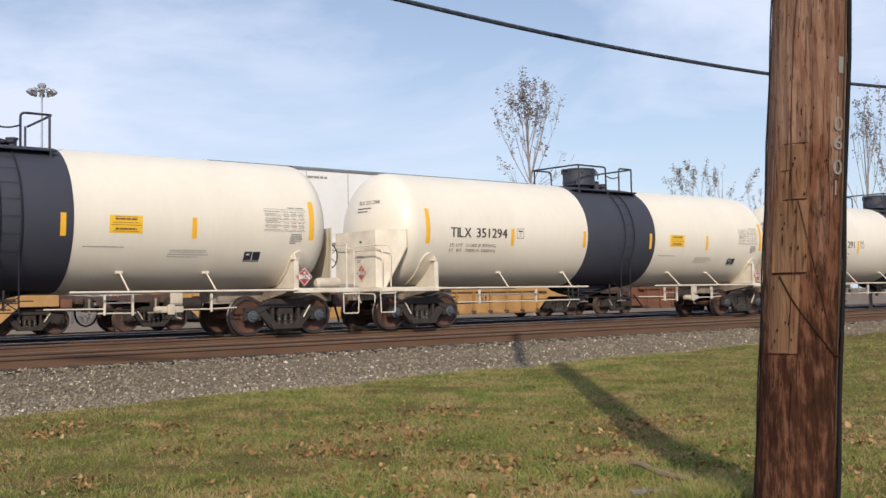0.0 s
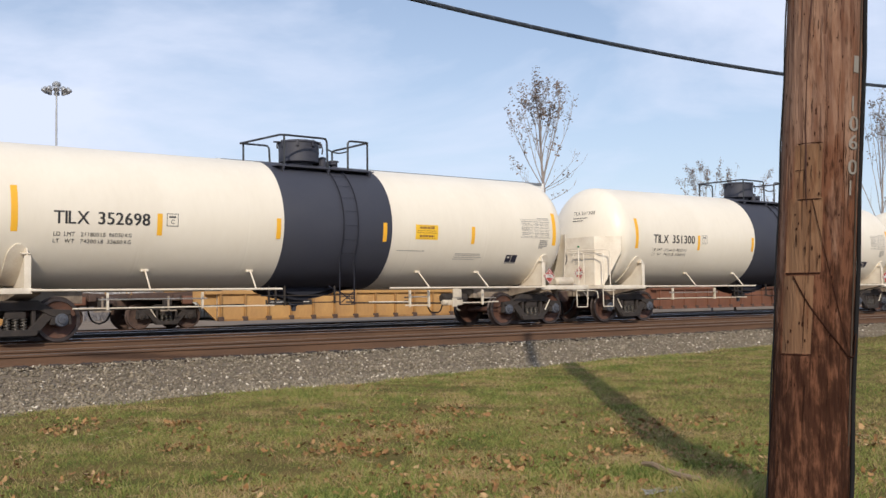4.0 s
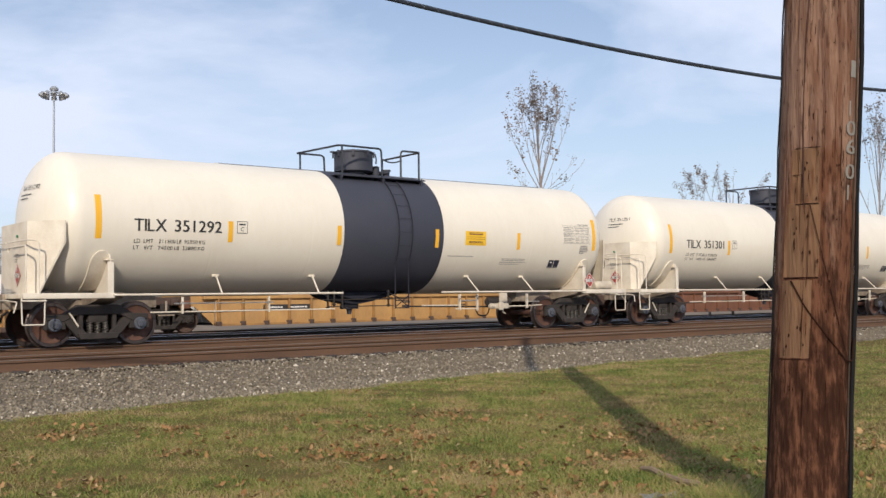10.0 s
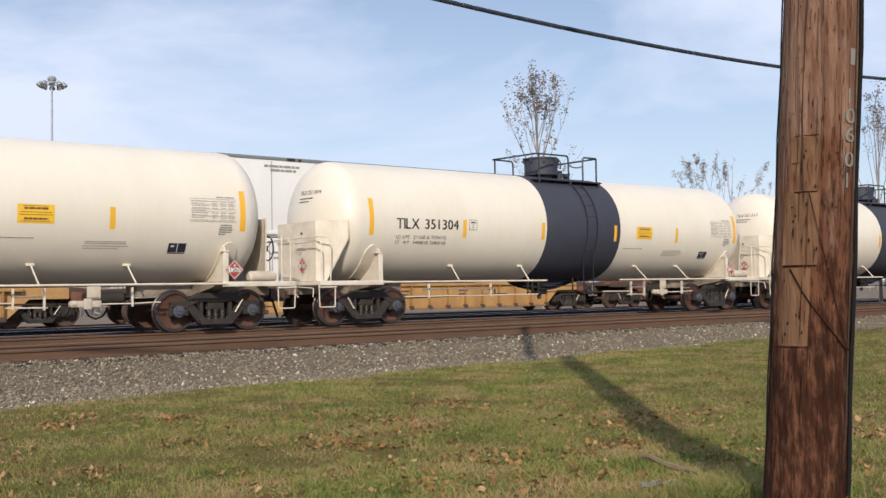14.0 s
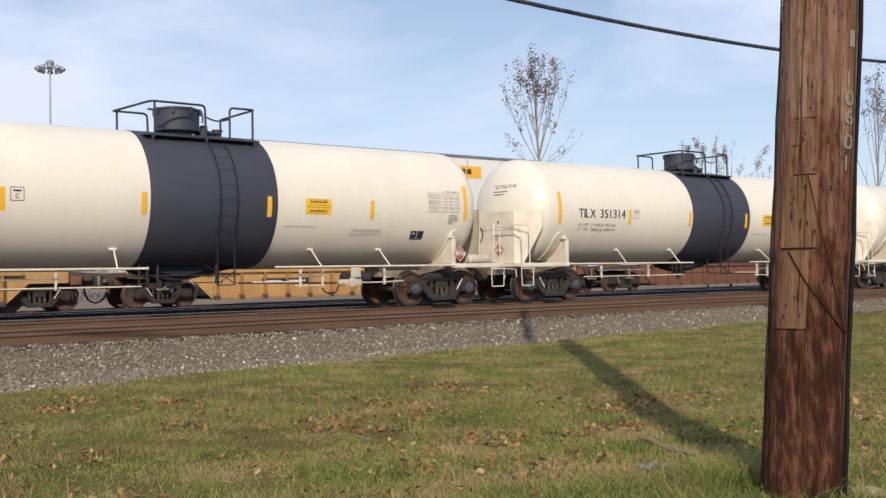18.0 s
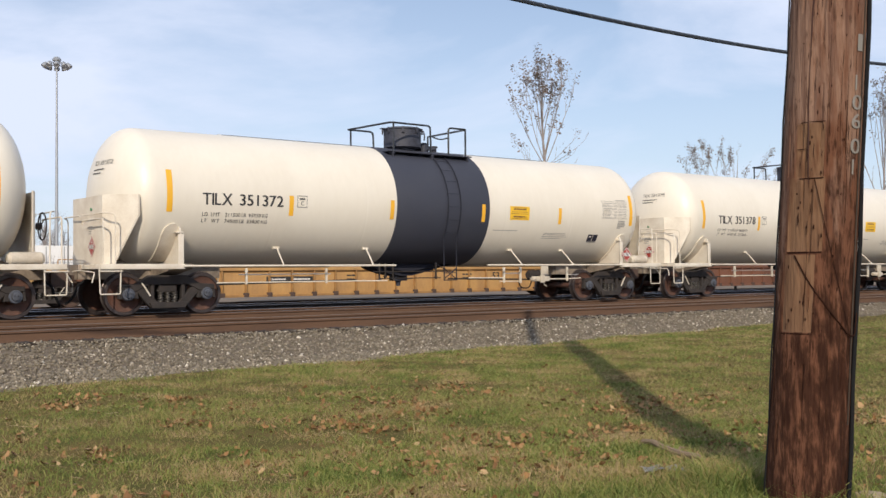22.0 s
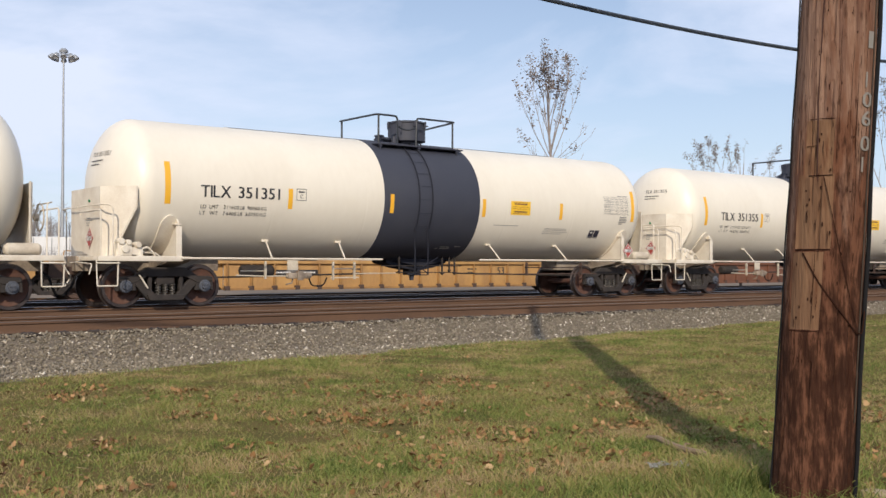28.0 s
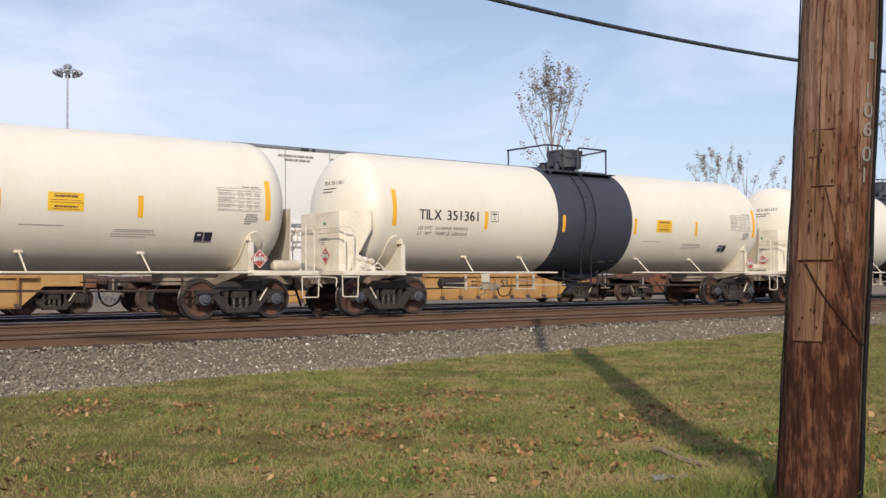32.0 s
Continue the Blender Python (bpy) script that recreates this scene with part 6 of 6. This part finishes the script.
def brush():
    """Leafless shrubs and dry reeds along the far edge of the yard."""
    rnd = random.Random(6)
    vs, fs = [], []
    for k in range(170):
        x, y, _ = polar(rnd.uniform(9, 27), rnd.uniform(62, 84))
        for b in range(22):
            p = Vector((x + rnd.gauss(0, 0.5), y + rnd.gauss(0, 0.4), -0.45))
            w = Vector((rnd.gauss(0, 0.35), rnd.gauss(0, 0.35), rnd.uniform(0.9, 2.9)))
            u, v = Vector((0.022, 0, 0)), Vector((0, 0.022, 0))
            n = len(vs)
            vs += [tuple(p + u), tuple(p - u + v), tuple(p - u - v), tuple(p + w)]
            fs += [(n, n + 1, n + 3), (n + 1, n + 2, n + 3), (n + 2, n, n + 3)]
    return tagged(new("brush", raw_mesh("brush", np.array(vs), np.array(fs), M_HAZE)), "leafless grey-brown brush and dry reeds beyond the yard", "brush", kind="stuff")


brush()

# ---- ballast, grass and litter ----
def stones():
    """Loose crushed stone on the bed, each an uneven lump."""
    rs = np.random.RandomState(11)
    base = np.array([(1, 0, 0), (-1, 0, 0), (0, 1, 0), (0, -1, 0), (0, 0, 1), (0, 0, -1)], float)
    tri = np.array([(0, 2, 4), (2, 1, 4), (1, 3, 4), (3, 0, 4), (2, 0, 5), (1, 2, 5), (3, 1, 5), (0, 3, 5)])
    spots = []
    for k in range(165000):
        x = rs.uniform(0.5, 50) if rs.rand() < 0.8 else rs.uniform(0.5, 24)
        y = rs.uniform(12.2, 20.6)
        if y < turf_edge(x) + rs.normal(0.0, 0.16):
            continue
        if NEAR_Y - 0.62 < y < NEAR_Y + 0.62 and rs.rand() < 0.4:
            continue
        tie = abs((x + 0.265) % 0.53 - 0.265) < 0.125
        if abs(abs(y - NEAR_Y) - 0.7535) < (0.26 if tie else 0.078):
            continue
        spots.append((x, y))
    n = len(spots)
    p = np.array(spots)
    z = np.array([height(x, y) for x, y in spots]) + rs.uniform(-0.008, 0.022, n)
    size = np.clip(rs.lognormal(-3.84, 0.36, n), 0.009, 0.05)
    v = base[None] * size[:, None, None] * rs.uniform(0.55, 1.25, (n, 6, 1))
    v += rs.normal(0, 0.22, (n, 6, 3)) * size[:, None, None]
    a = rs.uniform(0, 6.283, n)
    c, s = np.cos(a)[:, None], np.sin(a)[:, None]
    v = np.stack([v[:, :, 0] * c - v[:, :, 1] * s, v[:, :, 0] * s + v[:, :, 1] * c, v[:, :, 2] * 0.8], -1)
    v[:, :, 0] += p[:, 0:1]
    v[:, :, 1] += p[:, 1:2]
    v[:, :, 2] += z[:, None]
    f = (tri[None] + 6 * np.arange(n)[:, None, None]).reshape(-1, 3)
    return tagged(new("ballast", raw_mesh("ballast", v.reshape(-1, 3), f, M_STONE)), "loose grey crushed stone with pale pieces beside the rails", "ballast", kind="stuff")


stones()


def blades(p, h, rs, fine):
    """Arrays of bent blades: p (n, 2) roots, h heights, fine the half width of each."""
    n = len(p)
    z = np.array([height(u, w) for u, w in p])
    a, t = rs.uniform(0, 6.283, n), rs.uniform(0, 6.283, n)
    side = np.stack([np.cos(a), np.sin(a), np.zeros(n)], -1) * fine[:, None]
    lean = np.stack([np.cos(t), np.sin(t), np.zeros(n)], -1) * (h * rs.uniform(0.3, 1.7, n))[:, None]
    root = np.stack([p[:, 0], p[:, 1], z - 0.004], -1)
    up = np.zeros((n, 3))
    up[:, 2] = h
    mid = root + up * 0.6 + lean * 0.38
    tip = root + up * 0.92 + lean
    v = np.stack([root - side, root + side, mid + side * 0.8, mid - side * 0.8, tip], 1).reshape(-1, 3)
    b = 5 * np.arange(n)[:, None]
    near = b[np.hypot(p[:, 0], p[:, 1]) < 5.6]
    far = b[np.hypot(p[:, 0], p[:, 1]) >= 5.6]
    return v, np.concatenate([near + np.array([0, 1, 2]), near + np.array([0, 2, 3]), near + np.array([3, 2, 4]), far + np.array([0, 1, 4])])


def tuftiness(x, y):
    return np.array([0.6 * noise.noise((u * 0.9, w * 0.9, 0.0)) + 0.8 * noise.noise((u * 3.8, w * 3.8, 5.0)) for u, w in zip(x, y)])


def grass():
    """Short uneven turf: fine blades, denser and taller in tufts."""
    rs = np.random.RandomState(5)
    pts, high = [], []
    for k, where in ((720000, "lawn"), (80000, "round")):
        if where == "lawn":
            r = np.maximum(0.2, 2.0 + 17.5 * rs.rand(k) ** 1.4 + rs.normal(0, 0.45, k))
            a = np.radians(rs.normal(37.5, 20, k))
            x, y = r * np.sin(a), r * np.cos(a)
        else:
            x, y = rs.uniform(-9, 26, k), rs.uniform(-8, 13, k)
        tuft = tuftiness(x, y)
        edge = np.array([turf_edge(u) for u in x])
        keep = (y < edge + rs.normal(0, 0.10, k)) & (tuft + rs.normal(0, 0.35, k) > -0.30)
        pts.append(np.stack([x, y], -1)[keep])
        high.append((np.clip(0.010 + 0.018 * np.clip(tuft, -0.35, 1) + rs.gamma(2.0, 0.0070, k), 0.006, 0.075))[keep])
    # taller growth round the foot of the pole
    k = 3600
    r, a = np.abs(rs.normal(0, 0.30, k)) + 0.145, rs.uniform(0, 6.283, k)
    pts.append(np.stack([3.30 + r * np.cos(a) - 0.08, 2.20 + r * np.sin(a)], -1))
    high.append(np.clip(0.026 + rs.gamma(2.0, 0.019, k), 0.02, 0.13))
    # a rank tuft beside it
    k = 2600
    pts.append(np.stack([3.38 + rs.normal(0, 0.13, k), 2.54 + rs.normal(0, 0.10, k)], -1))
    high.append(np.clip(0.035 + rs.gamma(2.2, 0.020, k), 0.02, 0.16))
    for t in range(150):
        r, a, k = math.sqrt(rs.uniform(2.3 ** 2, 7.0 ** 2)), radians(rs.uniform(4, 70)), 80
        pts.append(np.stack([r * math.sin(a) + rs.normal(0, 0.045, k), r * math.cos(a) + rs.normal(0, 0.045, k)], -1))
        high.append(np.clip(0.022 + rs.gamma(2.2, 0.013, k), 0.02, 0.10))
    p, h = np.concatenate(pts), np.concatenate(high)
    fine = (0.0008 + 0.00027 * np.hypot(p[:, 0], p[:, 1])) * rs.uniform(0.6, 1.3, len(p))
    v, f = blades(p, h, rs, fine)
    return tagged(new("grass", raw_mesh("grass", v, f, M_BLADE)), "short uneven green lawn with straw-coloured blades", "grass", kind="stuff")


grass()


def fallen_leaves():
    """Curled brown leaves: most lie in drifts, a few alone."""
    rs = np.random.RandomState(9)
    drifts = [(3.55 + rs.normal(0, 0.55), 3.95 + rs.normal(0, 0.45)) for k in range(14)]
    while len(drifts) < 84:
        r, a = math.sqrt(rs.uniform(2.6 ** 2, 8.5 ** 2)), radians(rs.uniform(8, 66))
        drifts.append((r * math.sin(a), r * math.cos(a)))
    spots = []
    for x, y in drifts:
        wide, turn = rs.uniform(0.12, 0.42), rs.uniform(0, 3.14)
        for k in range(int(rs.uniform(16, 60))):
            u, w = rs.normal(0, wide), rs.normal(0, wide * 0.5)
            spots.append((x + u * math.cos(turn) - w * math.sin(turn), y + u * math.sin(turn) + w * math.cos(turn)))
    for k in range(420):
        r, a = math.sqrt(rs.uniform(2.4 ** 2, 12 ** 2)), radians(rs.uniform(4, 70))
        spots.append((r * math.sin(a), r * math.cos(a)))
    vs, fs = [], []
    for x, y in spots:
        if y > turf_edge(x) + 0.2:
            continue
        s = rs.uniform(0.010, 0.027)
        m = Matrix.Translation((x, y, height(x, y) + rs.uniform(0.000, 0.020))) @ Euler((rs.normal(0, 0.42), rs.normal(0, 0.42), rs.uniform(0, 6.28))).to_matrix().to_4x4()
        n = len(vs)
        curl, fold, thin = rs.uniform(0.2, 1.3), rs.uniform(-0.6, 0.9), rs.uniform(0.45, 0.85)
        vs.append(tuple(m @ Vector((0, 0, 0))))
        for i in range(11):
            a = 2 * math.pi * i / 11
            q = s * rs.uniform(0.62, 1.12)
            u, w = q * math.cos(a), q * thin * math.sin(a)
            vs.append(tuple(m @ Vector((u, w, (curl * u * u + fold * abs(w) * s) / s * 0.6 + rs.normal(0, 0.06) * s))))
        fs += [(n, n + 1 + i, n + 1 + (i + 1) % 11) for i in range(11)]
    return tagged(new("fallen_leaves", raw_mesh("fallen_leaves", np.array(vs), np.array(fs), M_LEAF)), "dry brown leaves lying in drifts on the grass", "leaves", kind="stuff")


fallen_leaves()


def straw():
    """Dead stems that lie on the turf near the leaf drifts."""
    rs = np.random.RandomState(21)
    vs, fs = [], []
    for k in range(1300):
        r, a = math.sqrt(rs.uniform(2.4 ** 2, 7.5 ** 2)), radians(rs.uniform(6, 68))
        x, y = r * math.sin(a), r * math.cos(a)
        if noise.noise((x * 1.3, y * 1.3, 8.0)) < 0.08:
            continue
        t, n = rs.uniform(0, 6.283), rs.uniform(0.025, 0.085)
        u, w = Vector((math.cos(t), math.sin(t), 0)) * n, Vector((-math.sin(t), math.cos(t), 0)) * rs.uniform(0.0008, 0.0016)
        p = Vector((x, y, height(x, y) + rs.uniform(0.008, 0.03)))
        q = p + u + Vector((rs.normal(0, 0.01), rs.normal(0, 0.01), rs.uniform(-0.02, 0.035)))
        k0 = len(vs)
        vs += [tuple(p - w), tuple(p + w), tuple(p + Vector((0, 0, 0.002))), tuple(q - w * 0.5), tuple(q + w * 0.5), tuple(q + Vector((0, 0, 0.0015)))]
        fs += [(k0, k0 + 1, k0 + 4), (k0, k0 + 4, k0 + 3), (k0 + 1, k0 + 2, k0 + 5), (k0 + 1, k0 + 5, k0 + 4), (k0 + 2, k0, k0 + 3), (k0 + 2, k0 + 3, k0 + 5)]
    m = rampmat("dead_straw", [(0.0, (0.22, 0.15, 0.075)), (0.6, (0.38, 0.28, 0.15)), (1.0, (0.52, 0.41, 0.25))], 0.8)
    return tagged(new("straw", raw_mesh("straw", np.array(vs), np.array(fs), m)), "pale dead stems lying in the turf", "straw", kind="stuff")


straw()


def stick():
    a, b = Vector((3.975, 3.464, 0)), Vector((3.696, 2.89, 0))
    pts = []
    for i in range(9):
        p = a.lerp(b, i / 8) + Vector((0.006 * math.sin(i * 1.7), 0.005 * math.cos(i * 2.3), 0))
        p.z = height(p.x, p.y) + 0.032 + 0.008 * math.sin(i)
        pts.append(p)
    bm = tube(BM(), pts, [0.013, 0.014, 0.015, 0.015, 0.015, 0.016, 0.015, 0.014, 0.010], 7)
    tube(bm, [pts[5], pts[5] + Vector((0.04, 0.02, 0.02)), pts[5] + Vector((0.07, 0.02, 0.015))], [0.006, 0.005, 0.003], 5)
    return tagged(part("stick", bm, M_TWIG), "dry grey-brown stick lying in the grass", "stick")


stick()


def plastic_scrap():
    m = mat("pale_plastic", (0.46, 0.45, 0.43), 0.7, second=(0.14, 0.14, 0.13), scale=20, amount=0.6, bump=0.2)
    rs = np.random.RandomState(2)
    bm = BM()
    vs = [[bm.verts.new((0.17 * i / 7 - 0.085, 0.12 * j / 4 - 0.06, 0.012 + rs.uniform(0, 0.030))) for j in range(5)] for i in range(8)]
    for i in range(7):
        for j in range(4):
            bm.faces.new((vs[i][j], vs[i + 1][j], vs[i + 1][j + 1], vs[i][j + 1]))
    ex = bmesh.ops.solidify(bm, geom=bm.faces[:], thickness=0.003)
    return tagged(part("plastic_scrap", bm, m, at=pose(3.385, 2.845, height(3.385, 2.845) + 0.012, 0, 0, -35)), "crumpled pale plastic scrap in the grass", "litter")


plastic_scrap()


def pale_stone():
    bm = BM()
    bmesh.ops.create_icosphere(bm, subdivisions=2, radius=0.07)
    for v in bm.verts:
        v.co = v.co * (1 + 0.35 * noise.noise(v.co * 14)) * 1.0
        v.co.z *= 0.32
    m = mat("pale_stone", (0.40, 0.31, 0.21), 0.9, second=(0.26, 0.20, 0.13), scale=18, amount=0.7, bump=0.4)
    return tagged(part("stone", bm, m, at=pose(3.60, 2.03, height(3.6, 2.03) + 0.012)), "pale worn stone at the pole's foot", "stone")


pale_stone()


def motions():
    """The train rolls to the left; its wheels turn while the car is near the eye."""
    for car, i, number in CARS:
        x0 = START_X + CAR_L * i
        walk(car, [(t, pose(x0 - gone(t), TRAIN_Y, 0)) for t in range(0, 33)])
        sets = [o for o in car.children_recursive if o.name.startswith("wheelset")]
        for w in sets:
            at = w.location.copy()
            rows = []
            for f in range(0, 961):
                t = f / 30
                x = x0 + (w.parent.location.x + at.x) - gone(t)
                if -3 < x < 48:
                    turn = -math.degrees(gone(t) / WHEEL_R) % 360
                    rows.append((t, pose(*at, 0, turn if turn < 180 else turn - 360, 0)))
            if rows:
                if rows[0][0] > 0:
                    rows.insert(0, (0, rows[0][1]))
                if rows[-1][0] < 32:
                    rows.append((32, rows[-1][1]))
                walk(w, rows)


motions()
